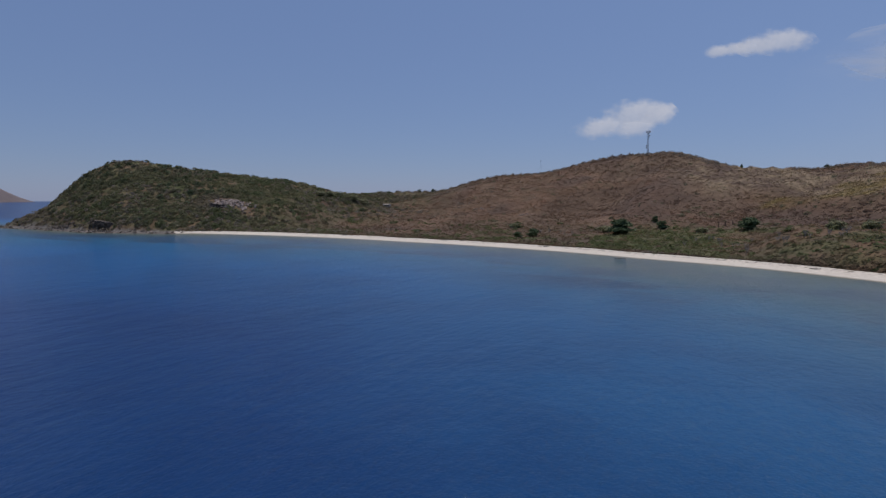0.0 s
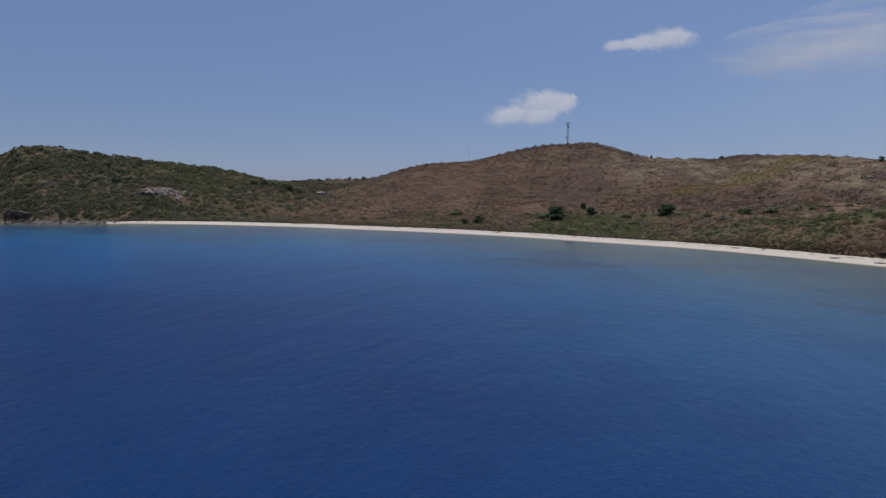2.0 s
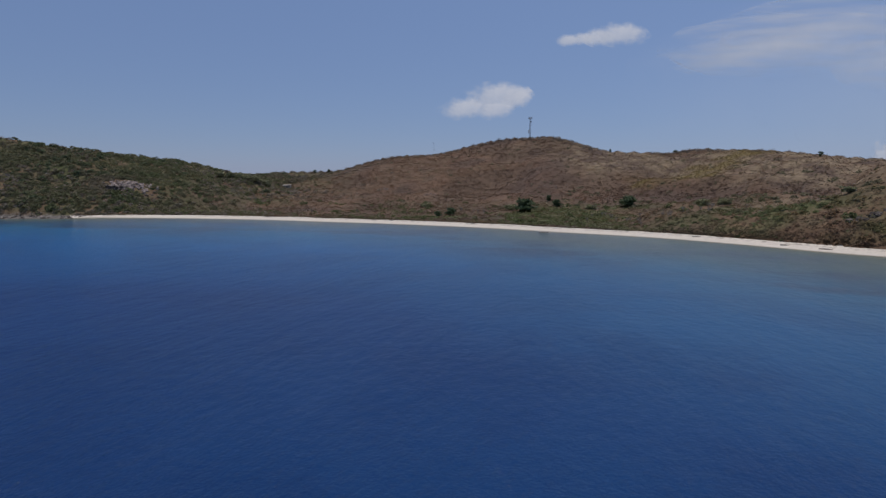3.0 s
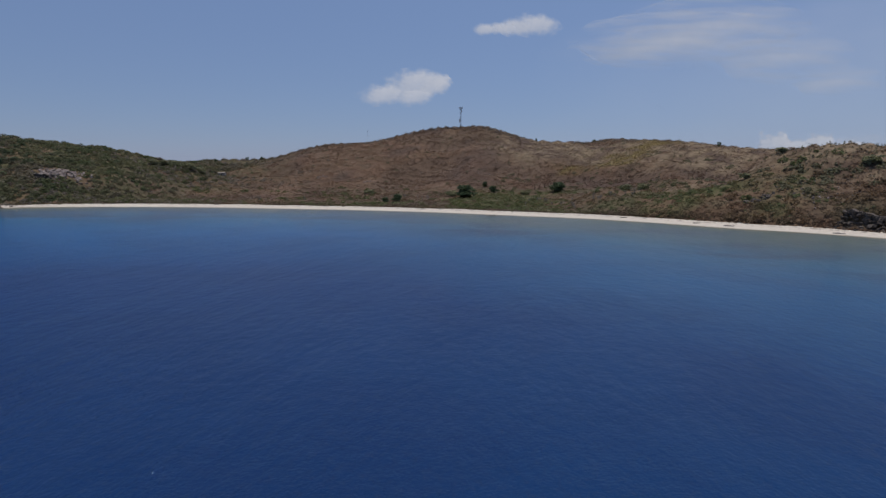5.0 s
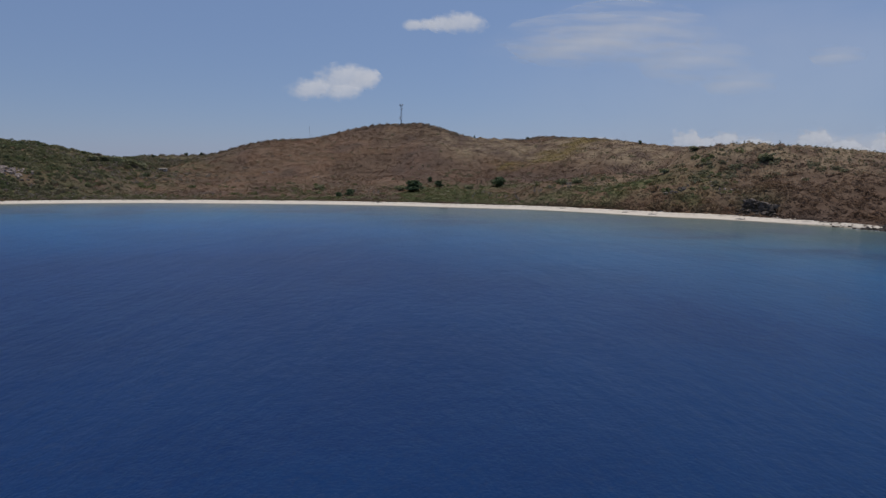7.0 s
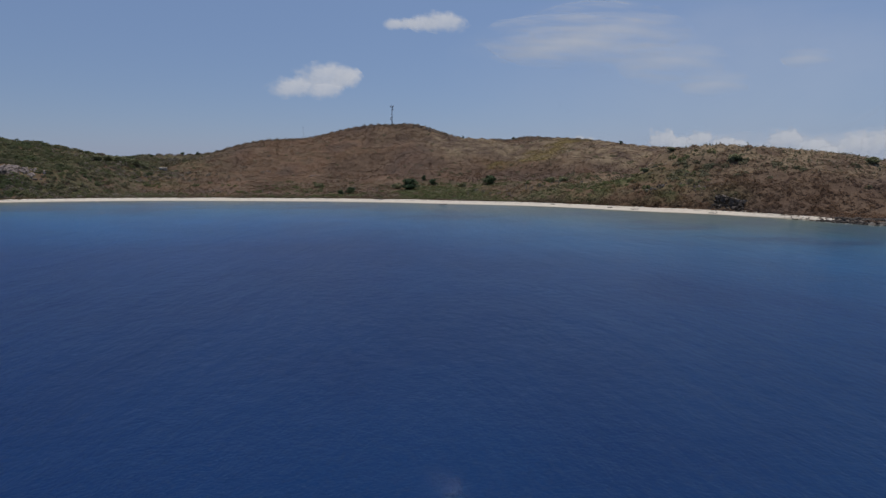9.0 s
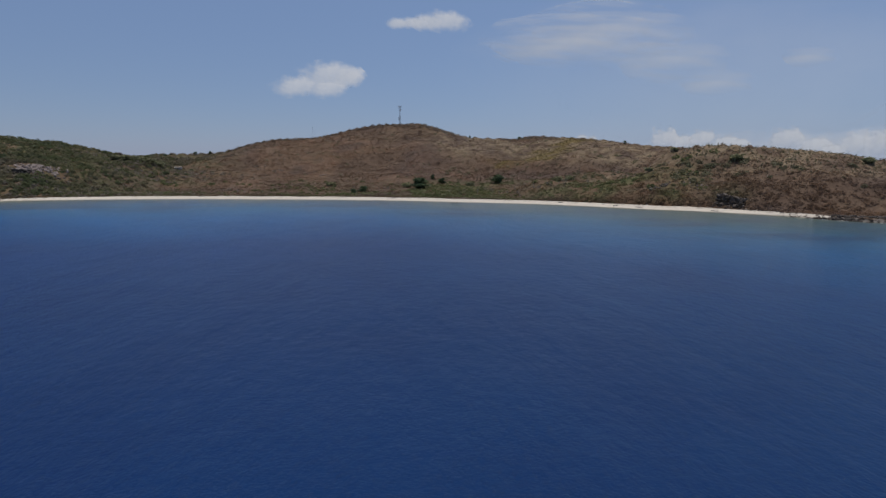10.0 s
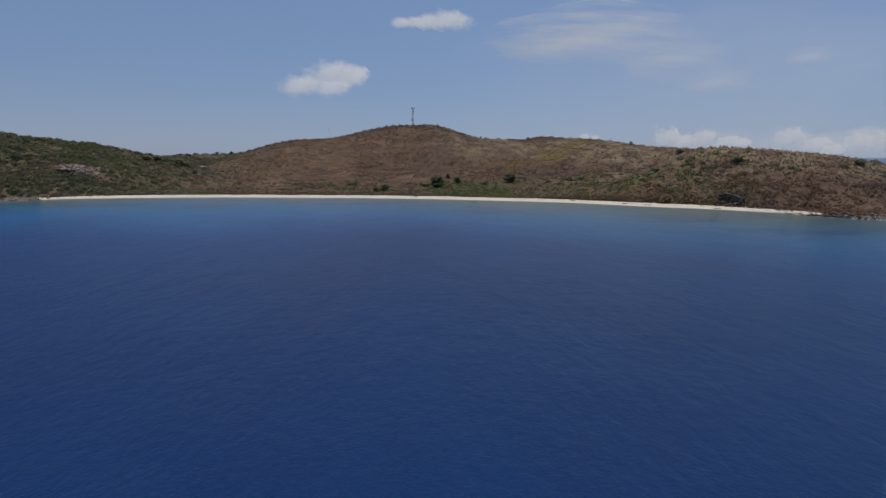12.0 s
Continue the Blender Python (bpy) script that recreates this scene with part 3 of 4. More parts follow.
x, y, r = scatter(3600, 105, (-280, 210, -460, -150), lambda x, y, h, d: (0.2 + 0.8 * cover(x, y, h, d)[0]) * (0.15 + 0.85 * step(fractal(x, y, 28, 203, 3), -0.1, 0.4)) * step(d, 14, 24) * step(d, 170, 120))
tufts("lowland_bushes", x, y, 1.3 + 2.2 * r ** 2, 0.8 + 1.7 * r ** 2, 36, FRESH, "rounded green bushes standing in the lowland behind the beach", "bushes", 106, card=0.26, lift=1.0)
x, y, r = scatter(46000, 9, (0, 430, -500, 20), lambda x, y, h, d: cover(x, y, h, d)[1] * (0.8 + 0.2 * fractal(x, y, 20, 91, 2)) * (1 - bare(x, y)))
tufts("straw_grass", x, y, 0.6 + 0.8 * r, 0.2 + 0.35 * r, 5, STRAW, "tufts of straw-coloured dry grass on the upper slopes", "grass", 10, card=0.6, lift=2.4, sink=0.35)
x, y, r = scatter(14000, 12, (80, 240, -210, -70), lambda x, y, h, d: cover(x, y, h, d)[2] * 0.8)
tufts("golden_grass", x, y, 0.7 + 0.8 * r, 0.25 + 0.35 * r, 5, STRAW, "patch of golden yellow grass below the ridge", "grass", 13, card=0.6, lift=2.4, sink=0.35)
x, y, r = scatter(42000, 14, (-260, 225, -475, -270), lambda x, y, h, d: step(d, 48, 26) * (0.55 + 0.45 * step(d, 26, 14)) * (1 - bare(x, y)))
tufts("shore_scrub", x, y, 0.5 + 0.9 * r ** 2, 0.25 + 0.6 * r ** 2, 7, DRY, "low brown scrub behind the beach", "bushes", 15, card=0.55, lift=2.2, sink=0.3)
x, y, r = scatter(120000, 18, (-285, 225, -475, -300), lambda x, y, h, d: step(d, beach_width(x, y) * 1.1 + 4.0, beach_width(x, y) * 1.1 + 1.0) * (1 - 0.7 * bare(x, y)))
tufts("strand_scrub", x, y, 0.35 + 0.4 * r, 0.3 + 0.35 * r, 6, DRY, "low creeping scrub along the edge of the sand", "bushes", 19, card=0.7, lift=1.8)
x, y, r = scatter(3000, 36, (130, 290, -530, -360), lambda x, y, h, d: step(d, 6, 12) * step(d, 60, 25) * (0.3 + 0.7 * step(fractal(x, y, 25, 85, 2), -0.1, 0.4)) * (1 - 0.9 * bare(x, y)))
tufts("grey_scrub", x, y, 1.1 + 1.9 * r, 0.7 + 1.4 * r, 20, DUSKY, "grey-brown leafless bushes at the foot of the eastern slope", "bushes", 37, card=0.23, lift=1.1)
x, y, r = scatter(8000, 40, (-150, 300, -440, -30), lambda x, y, h, d: (0.15 + 0.85 * step(fractal(x, y, 45, 87, 3), -0.1, 0.4)) * step(h, 0.3, 0.5) * step(h, 0.95, 0.85))
tufts("dead_twigs", x, y, 0.25 + 0.35 * r, 0.5 + 0.9 * r, 6, PALE_TWIG, "bleached dead bushes scattered over the dry slopes", "bushes", 41, card=0.4, lift=0.5)
x, y, r = scatter(1500, 42, (40, 300, -440, -150), lambda x, y, h, d: step(fractal(x, y, 38, 89, 3), 0.15, 0.55) * step(h, 0.2, 0.35) * step(h, 0.85, 0.7) * step(d, 25, 45) * (1 - bare(x, y)))
tufts("olive_thicket", x, y, 1.5 + 1.8 * r, 0.8 + 1.2 * r, 34, DULL_OLIVE, "dull olive thickets in the folds of the slope", "bushes", 43, card=0.27, lift=1.2)
x, y, r = scatter(12000, 34, (60, 340, -450, -60), lambda x, y, h, d: (0.06 + 0.9 * step(x, 175, 195) * step(y, -340, -360)) * step(h, 0.42, 0.72))
tufts("upright_shrubs", x, y, 0.45 + 0.35 * r, 0.9 + 1.0 * r, 16, DULL_OLIVE, "small upright shrubs dotted over the dry grassy spur", "bushes", 35, card=0.4, lift=0.7)
x, y, r = scatter(60000, 16, (-290, 420, -215, 25), lambda x, y, h, d: step(h, 0.955, 0.985) * 0.6 * (1 - 0.85 * step(x, 60, 80) * (1 - step(x, 120, 135) * step(x, 195, 180))))
tufts("crest_scrub", x, y, 0.7 + 0.9 * r, 0.7 + 1.4 * r, 22, GREY, "grey leafless trees fringing the ridge line", "bushes", 17, card=0.26, lift=0.8)

# ---- builders ----


def mesh_of(name, bm, mat, smooth=False):
    me = bpy.data.meshes.new(name)
    bm.to_mesh(me)
    bm.free()
    me.materials.append(mat)
    if smooth:
        me.polygons.foreach_set("use_smooth", np.full(len(me.polygons), True))
    return me


def thing(name, at, label, category, group="", turn=0.0):
    ob = new(name)
    ob.empty_display_size = 0.5
    ob.matrix_world = pose(*at, 0, 0, turn)
    return tagged(ob, label, category, group)


def part(name, data, parent, label="", m=None):
    ob = new(name, data)
    ob.parent = parent
    if m is not None:
        ob.matrix_local = m
    return tagged(ob, label)


def tube(bm, a, b, ra, rb, sides=7):
    """A tapered round bar from a to b."""
    a, b = Vector(a), Vector(b)
    q = (b - a).to_track_quat("Z", "Y")
    rings = []
    for c, r in ((a, ra), (b, rb)):
        rings.append([bm.verts.new(c + q @ Vector((r * math.cos(k * 2 * math.pi / sides), r * math.sin(k * 2 * math.pi / sides), 0))) for k in range(sides)])
    for k in range(sides):
        bm.faces.new((rings[0][k], rings[0][(k + 1) % sides], rings[1][(k + 1) % sides], rings[1][k]))
    bm.faces.new(rings[1])
    bm.faces.new(rings[0][::-1])


def block(bm, x0, x1, y0, y1, z0, z1):
    v = [bm.verts.new(p) for p in ((x0, y0, z0), (x1, y0, z0), (x1, y1, z0), (x0, y1, z0), (x0, y0, z1), (x1, y0, z1), (x1, y1, z1), (x0, y1, z1))]
    for f in ((0, 3, 2, 1), (4, 5, 6, 7), (0, 1, 5, 4), (1, 2, 6, 5), (2, 3, 7, 6), (3, 0, 4, 7)):
        bm.faces.new([v[i] for i in f])


def floor_at(x, y):
    """Height of the ground, between the points of the lattice."""
    u, v = (x - gx[0]) / CELL, (y - gy[0]) / CELL
    i, j = int(u), int(v)
    a, b = u - i, v - j
    return float((FLOOR[j, i] * (1 - a) + FLOOR[j, i + 1] * a) * (1 - b) + (FLOOR[j + 1, i] * (1 - a) + FLOOR[j + 1, i + 1] * a) * b)


# ---- trees ----


def limbs(seed, count, spread, tall, thick):
    """A forked trunk of unit size with limbs that reach into the crown; also gives the limb ends."""
    rng = random.Random(seed)
    bm = bmesh.new()
    fork = Vector((rng.uniform(-0.04, 0.04), rng.uniform(-0.04, 0.04), 0.16 * tall))
    tube(bm, (0, 0, -0.08), fork, thick, thick * 0.75)
    ends = []
    for k in range(count):
        a = (k + rng.uniform(-0.3, 0.3)) * 2 * math.pi / count
        reach = spread * rng.uniform(0.45, 0.95)
        knee = fork + Vector((math.cos(a) * reach * 0.5, math.sin(a) * reach * 0.5, tall * rng.uniform(0.02, 0.28)))
        end = knee + Vector((math.cos(a + 0.3) * reach * 0.45, math.sin(a + 0.3) * reach * 0.45, tall * rng.uniform(0.05, 0.34)))
        tube(bm, fork, knee, thick * 0.6, thick * 0.4, 6)
        tube(bm, knee, end, thick * 0.4, thick * 0.16, 5)
        ends += [knee, end]
    return bm, ends


def crown_mesh(name, ends, seed, mat, leaves=70, size=0.19):
    """Leaf clumps round the limb ends: uneven domes of small leafy faces with gaps between them."""
    rs = np.random.RandomState(seed)
    co = []
    for e in ends:
        r = size * rs.uniform(0.75, 1.35)
        n = int(leaves * rs.uniform(0.7, 1.2))
        way = rs.normal(0, 1, (n, 3))
        way[:, 2] = np.abs(way[:, 2]) * 0.8 - 0.25
        way /= np.linalg.norm(way, axis=1, keepdims=True)
        c = np.array(e) + way * r * rs.uniform(0.5, 1.1, (n, 1)) * (1, 1, 0.75)
        face = way + (0, 0, 0.5) + rs.normal(0, 0.5, (n, 3))
        face /= np.linalg.norm(face, axis=1, keepdims=True)
        t1 = np.cross(face, rs.normal(0, 1, (n, 3)))
        t1 /= np.linalg.norm(t1, axis=1, keepdims=True)
        t2 = np.cross(face, t1)
        s = r * rs.uniform(0.18, 0.38, (n, 1))
        bend = face * s * 0.3
        co.append(np.stack([c - t1 * s - bend, c - t2 * s * 0.7, c + t1 * s - bend, c + t2 * s * 0.7], 1).reshape(-1, 3))
    tones = np.concatenate([np.full(len(c), rs.uniform(0, 1)) for c in co])
    co = np.concatenate(co)
    me = raw_mesh(name, co, np.arange(len(co)).reshape(-1, 4), mat)
    toned(me, "tone", tones)
    return me


def tree(seed, leaf, label, group, count=7):
    """A broad tree, one unit wide and high, at the origin."""
    ob = thing("tree", (0, 0, 0), label, "tree", group)
    bm, ends = limbs(seed, count, 0.42, 0.85, 0.035)
    part("trunk", mesh_of("trunk", bm, BARK), ob, "grey-brown forked trunk")
    ends += [Vector((0.02, 0.0, 0.66)), Vector((0.18, 0.1, 0.55)), Vector((-0.17, -0.12, 0.57)), Vector((-0.05, 0.2, 0.5)), Vector((0.08, -0.24, 0.3)), Vector((-0.27, 0.06, 0.26)), Vector((0.28, -0.08, 0.24))]
    part("crown", crown_mesh("crown", ends, seed, leaf), ob)
    return ob


def plant(template, x, y, wide, tall, turn, sink=0.2):
    ob = copy_thing(template, Matrix())
    settle(ob, x, y, wide, tall, turn, sink)
    return ob


def settle(template, x, y, wide, tall, turn, sink=0.2):
    template.matrix_basis = pose(x, y, floor_at(x, y) - sink, 0, 0, turn) @ Matrix.Diagonal((wide, wide, tall, 1))


dark_tree = tree(11, DARK_LEAF, "broad dark green tree on the lowland behind the beach", "dark lowland trees")
settle(dark_tree, 15, -258, 17, 11.5, 20)
for x, y, wide, tall, turn in ((36, -228, 8.5, 7, 130), (29, -203, 5, 6, 200), (85, -243, 13.5, 9.5, 250), (-33, -286, 8.5, 6.5, 310), (-40, -294, 6.5, 4.5, 100)):
    plant(dark_tree, x, y, wide, tall, turn)

ridge_tree = tree(23, SPUR_LEAF, "dark green tree growing on the saddle between the hills", "trees on the saddle", 6)
settle(ridge_tree, -267, -193, 10, 7, 15)
for x, y, wide, tall, turn in ((-259, -190, 10, 7.5, 80), (-252, -188, 9, 6, 160), (-247, -186, 11, 7.5, 220), (-242, -177, 12, 9, 290), (-238, -166, 11, 8.5, 340)):
    plant(ridge_tree, x, y, wide, tall, turn)

crest_tree = tree(37, DARK_LEAF, "small dark tree standing alone on the ridge", "lone ridge trees", 5)
settle(crest_tree, -272, -64, 4.5, 4.5, 15)
for x, y, wide, tall, turn in ((-230, -36, 3.8, 4.2, 80), (-246, -39, 5, 4.5, 160), (85, -48, 2.6, 4.5, 220), (229, -177, 4.0, 5, 290), (152, -22, 5, 3.5, 40)):
    plant(crest_tree, x, y, wide, tall, turn)

spur_tree = tree(41, SPUR_LEAF, "rounded green bush-like tree on the dry slope", "green trees on the eastern slopes", 8)
settle(spur_tree, 209.5, -404, 8.5, 6.0, 15)
for x, y, wide, tall, turn in ((275, -432, 8.5, 5.5, 80), (186, -369, 6, 4, 160), (162, -383, 6, 4.4, 220), (114, -335, 8, 5.5, 340),
                               (131, -310, 8, 5.5, 30), (-66, -225, 9, 5, 75), (3, -248, 11, 6, 110), (60, -246, 8, 4.5, 10), (149, -352, 7, 5, 200)):
    plant(spur_tree, x, y, wide, tall, turn)


def bare_tree():
    """A pale leafless sapling with upright forking twigs."""
    ob = thing("bare_tree", (0, 0, 0), "pale leafless sapling in the lowland scrub", "tree", "bare saplings in the lowland")
    rng = random.Random(5)
    bm = bmesh.new()
    tube(bm, (0, 0, -0.1), (0.03, 0, 0.4), 0.035, 0.028, 6)
    part("trunk", mesh_of("trunk", bm, DRIFTWOOD), ob)
    for k in range(7):
        a = k * 0.9 + rng.uniform(-0.2, 0.2)
        bm = bmesh.new()
        mid = Vector((0.03 + 0.16 * math.cos(a), 0.16 * math.sin(a), 0.62))
        tube(bm, (0.03, 0, 0.36), mid, 0.026, 0.02, 5)
        tube(bm, mid, mid + Vector((0.15 * math.cos(a - 0.5), 0.15 * math.sin(a - 0.5), 0.3)), 0.02, 0.01, 5)
        tube(bm, mid, mid + Vector((0.12 * math.cos(a + 0.8), 0.12 * math.sin(a + 0.8), 0.36)), 0.02, 0.01, 5)
        part("branch", mesh_of("branch", bm, DRIFTWOOD), ob)
    return ob


sapling = bare_tree()
settle(sapling, 94, -360, 3.5, 3.6, 0)
rng = random.Random(77)
for x0, y0, n, sx, sy in ((92, -355, 9, 14, 6), (-16, -272, 4, 6, 5), (-38, -255, 5, 6, 6), (120, -352, 6, 12, 8), (60, -300, 5, 14, 10), (70, -330, 5, 16, 8), (-110, -290, 5, 30, 12)):
    for k in range(n):
        plant(sapling, x0 + rng.uniform(-sx, sx), y0 + rng.uniform(-sy, sy), rng.uniform(2.4, 3.6), rng.uniform(2.0, 3.6), rng.uniform(0, 360))


def stump():
    ob = thing("dead_trunk", (0, 0, 0), "dark dead tree trunk standing in the green scrub", "tree trunk", "dead trunks")
    bm = bmesh.new()
    tube(bm, (0, 0, -0.3), (0.05, 0.02, 1.6), 0.4, 0.32)
    tube(bm, (0.05, 0.02, 1.6), (0.0, 0.1, 3.0), 0.32, 0.2)
    part("trunk", mesh_of("trunk", bm, BARK), ob)
    bm = bmesh.new()
    tube(bm, (0.05, 0.02, 1.7), (0.6, 0.2, 2.5), 0.16, 0.08, 6)
    part("branch", mesh_of("branch", bm, BARK), ob)
    return ob


trunk = stump()
trunk.matrix_basis = pose(69, -224, floor_at(69, -224))
for x, y, turn in ((72.8, -223, 60), (77, -222, 200)):
    copy_thing(trunk, pose(x, y, floor_at(x, y), 0, 0, turn))

# ---- tower on the summit ----


def lattice_tower(at, tall, side):
    ob = thing("lattice_tower", at, "slender grey steel lattice telecom tower on the hilltop", "tower")
    r = side / math.sqrt(3)
    feet = [Vector((r * math.cos(a), r * math.sin(a), 0)) for a in (radians(90), radians(210), radians(330))]
    bays = 11
    rise = tall / bays
    bm = bmesh.new()
    tube(bm, (0, 0, -1.0), (0, 0, tall), 0.13, 0.10, 8)
    leg = mesh_of("leg", bm, STEEL)
    bm = bmesh.new()
    tube(bm, feet[0], feet[1], 0.06, 0.06, 6)
    bar = mesh_of("crossbar", bm, STEEL)
    bm = bmesh.new()
    tube(bm, feet[0], feet[1] + Vector((0, 0, rise)), 0.055, 0.055, 6)
    brace = mesh_of("brace", bm, STEEL)
    for f in feet:
        part("leg", leg, ob, m=Matrix.Translation(f))
    for k in range(bays + 1):
        for s in range(3):
            m = Matrix.Translation((0, 0, k * rise)) @ Matrix.Rotation(s * 2 * math.pi / 3, 4, "Z")
            part("crossbar", bar, ob, m=m)
            if k < bays:
                part("brace", brace, ob, m=m)
    bm = bmesh.new()
    block(bm, -r - 0.35, r + 0.35, -r - 0.35, r + 0.35, tall - 2.6, tall - 2.45)
    part("platform", mesh_of("platform", bm, STEEL), ob, "small steel work platform")
    bm = bmesh.new()
    tube(bm, (-2.1, 0, 0), (2.1, 0, 0), 0.07, 0.07, 6)
    arm = mesh_of("head_arm", bm, STEEL)
    bm = bmesh.new()
    block(bm, -0.22, 0.22, -0.12, 0.12, -1.1, 1.1)
    bmesh.ops.bevel(bm, geom=list(bm.edges), offset=0.05, segments=2, affect="EDGES")
    panel = mesh_of("panel_antenna", bm, WHITE_PAINT)
    for s in range(3):
        turn = Matrix.Rotation(radians(10 + 60 * s), 4, "Z")
        part("head_arm", arm, ob, m=Matrix.Translation((0, 0, tall - 1.0)) @ turn)
        for side_x in (-2.0, 2.0):
            part("panel_antenna", panel, ob, "white panel antenna", Matrix.Translation((0, 0, tall - 0.6)) @ turn @ Matrix.Translation((side_x, 0, 0)))
    bm = bmesh.new()
    bmesh.ops.create_cone(bm, cap_ends=True, segments=20, radius1=0.85, radius2=0.7, depth=0.55, matrix=Matrix.Rotation(radians(90), 4, "X"))
    drum = mesh_of("dish", bm, WHITE_PAINT)
    for x, y, z, turn in ((-1.5, -0.4, tall * 0.24, -35), (-1.3, -0.5, tall * 0.34, -20), (1.1, -0.7, tall - 4.6, 30)):
        part("dish", drum, ob, "round white microwave dish", pose(x, y, z, 0, 0, turn))
    bm = bmesh.new()
    tube(bm, (0, 0, tall - 0.2), (0, 0, tall + 2.0), 0.06, 0.03, 6)
    part("lightning_rod", mesh_of("lightning_rod", bm, STEEL), ob)
    return ob


lattice_tower((0, 0, floor_at(0, 0) - 0.1), 22.0, 1.5)


def guyed_mast(at, tall):
    ob = thing("radio_mast", at, "thin grey radio mast with wire stays on the ridge", "mast")
    bm = bmesh.new()
    tube(bm, (0, 0, -0.8), (0, 0, tall), 0.09, 0.06, 8)
    part("pole", mesh_of("pole", bm, STEEL), ob)
    for a in (90, 210, 330):
        bm = bmesh.new()
        tube(bm, (0, 0, tall * 0.85), (5 * math.cos(radians(a)), 5 * math.sin(radians(a)), -0.6), 0.012, 0.012, 4)
        part("stay_wire", mesh_of("stay_wire", bm, STEEL), ob)
    bm = bmesh.new()
    block(bm, -0.35, 0.35, -0.3, 0.3, tall - 0.9, tall)
    bmesh.ops.bevel(bm, geom=list(bm.edges), offset=0.08, segments=2, affect="EDGES")
    part("antenna", mesh_of("antenna", bm, STEEL), ob)
    return ob


guyed_mast((-110.5, -7, floor_at(-110.5, -7)), 14.0)

# ---- hut on the slope ----


def hut(at, turn):
    ob = thing("hut", at, "small white hut with a faded iron roof on the hillside", "house", turn=turn)
    w, d, h, t = 3.3, 2.2, 2.0, 0.15
    bm = bmesh.new()
    block(bm, -w - 0.1, w + 0.1, -d - 0.1, d + 0.1, -1.5, 0.15)
    part("plinth", mesh_of("plinth", bm, PALE_ROCK), ob, "rough concrete plinth")
    for name, box in (("wall", (-w, -0.75, -d, -d + t, 0.15, h)), ("wall", (0.25, w, -d, -d + t, 0.15, h)), ("wall", (-0.75, 0.25, -d, -d + t, 1.8, h)),
                      ("wall", (-w, w, d - t, d, 0.15, h)), ("wall", (-w, -w + t, -d + t, d - t, 0.15, h)), ("wall", (w - t, w, -d + t, d - t, 0.15, h))):
        bm = bmesh.new()
        block(bm, *box)
        part(name, mesh_of(name, bm, WHITE_PAINT), ob)
    bm = bmesh.new()
    block(bm, -0.75, 0.25, -d + 0.04, -d + 0.1, 0.15, 1.8)
    part("door", mesh_of("door", bm, BARK), ob, "dark wooden door")
    for x in (-2.0, 1.1, 2.4):
        bm = bmesh.new()
        block(bm, x - 0.5, x + 0.5, -d - 0.03, -d - 0.005, 0.9, 1.6)
        part("window", mesh_of("window", bm, DARK_GLASS), ob, "dark louvre window")
    for side in (-1, 1):
        bm = bmesh.new()
        a = [bm.verts.new(p) for p in ((-w - 0.4, 0, h + 0.8), (w + 0.4, 0, h + 0.8), (w + 0.4, side * (d + 0.5), h - 0.1), (-w - 0.4, side * (d + 0.5), h - 0.1))]
        bm.faces.new(a if side < 0 else a[::-1])
        bmesh.ops.solidify(bm, geom=list(bm.faces), thickness=0.08)
        part("roof", mesh_of("roof", bm, ROOF_IRON), ob, "faded corrugated iron roof slope")
    return ob


hut((-234, -130, floor_at(-234, -130)), 12)

# ---- rocks ----


def rock_mesh(name, seed, mat, flat=0.7):
    bm = bmesh.new()
    bmesh.ops.create_icosphere(bm, subdivisions=2, radius=1.15)
    rng = random.Random(seed)
    planes = [(Vector((rng.uniform(-1, 1), rng.uniform(-1, 1), rng.uniform(-0.6, 1))).normalized(), rng.uniform(0.4, 0.8)) for _ in range(12)]
    for v in bm.verts:
        for nrm, off in planes:
            over = v.co.dot(nrm) - off
            if over > 0:
                v.co -= nrm * over
        v.co *= 1 + 0.1 * noise.noise(v.co * 2.5 + Vector((seed, 0, 0)))
        v.co.z *= flat
    return mesh_of(name, bm, mat)


BOULDERS = [rock_mesh("boulder", s, BLACK_ROCK if s % 3 else ROCK, 0.55 + 0.1 * (s % 3)) for s in range(5)]
BLACK_BOULDERS = [rock_mesh("boulder", s + 10, BLACK_ROCK, 0.5) for s in range(3)]
PALE_BOULDERS = [rock_mesh("boulder", s + 20, PALE_ROCK, 0.6) for s in range(3)]


def boulders(x0, x1, count, seed, reach, sizes, group, label, meshes):
    """Boulders strewn along the waterline between two places of the coast."""
    rng = random.Random(seed)
    line = [p for p in SHORE_LINE if p[1] < -280 and x0 <= p[0] <= x1]
    for _ in range(count):
        i = rng.randrange(len(line) - 1)
        u = rng.random()
        p = line[i] * (1 - u) + line[i + 1] * u
        x, y = p[0] + rng.uniform(-1.5, 1.5), p[1] + rng.uniform(*reach)
        s = rng.uniform(*sizes) * (1.6 if rng.random() < 0.12 else 1.0)
        ob = new("boulder", rng.choice(meshes))
        ob.matrix_world = pose(x, y, max(floor_at(x, y), -0.25) + 0.12 * s, rng.uniform(-12, 12), rng.uniform(-12, 12), rng.uniform(0, 360)) @ Matrix.Diagonal((s * rng.uniform(0.9, 1.7), s, s * rng.uniform(0.5, 0.9), 1))
        tagged(ob, label, "boulder", group)


boulders(-520, -275, 190, 3, (-2.5, 5.0), (0.5, 1.5), "boulders below the headland", "dark sea-worn boulder on the headland shore", BOULDERS)
boulders(-460, -280, 40, 4, (1.0, 5.0), (0.4, 1.0), "boulders below the headland", "pale grey boulder on the headland shore", PALE_BOULDERS)
boulders(190, 262, 110, 5, (-3.0, 4.0), (0.3, 0.8), "boulders at the eastern point", "dark sea-worn boulder at the rocky point", BLACK_BOULDERS)
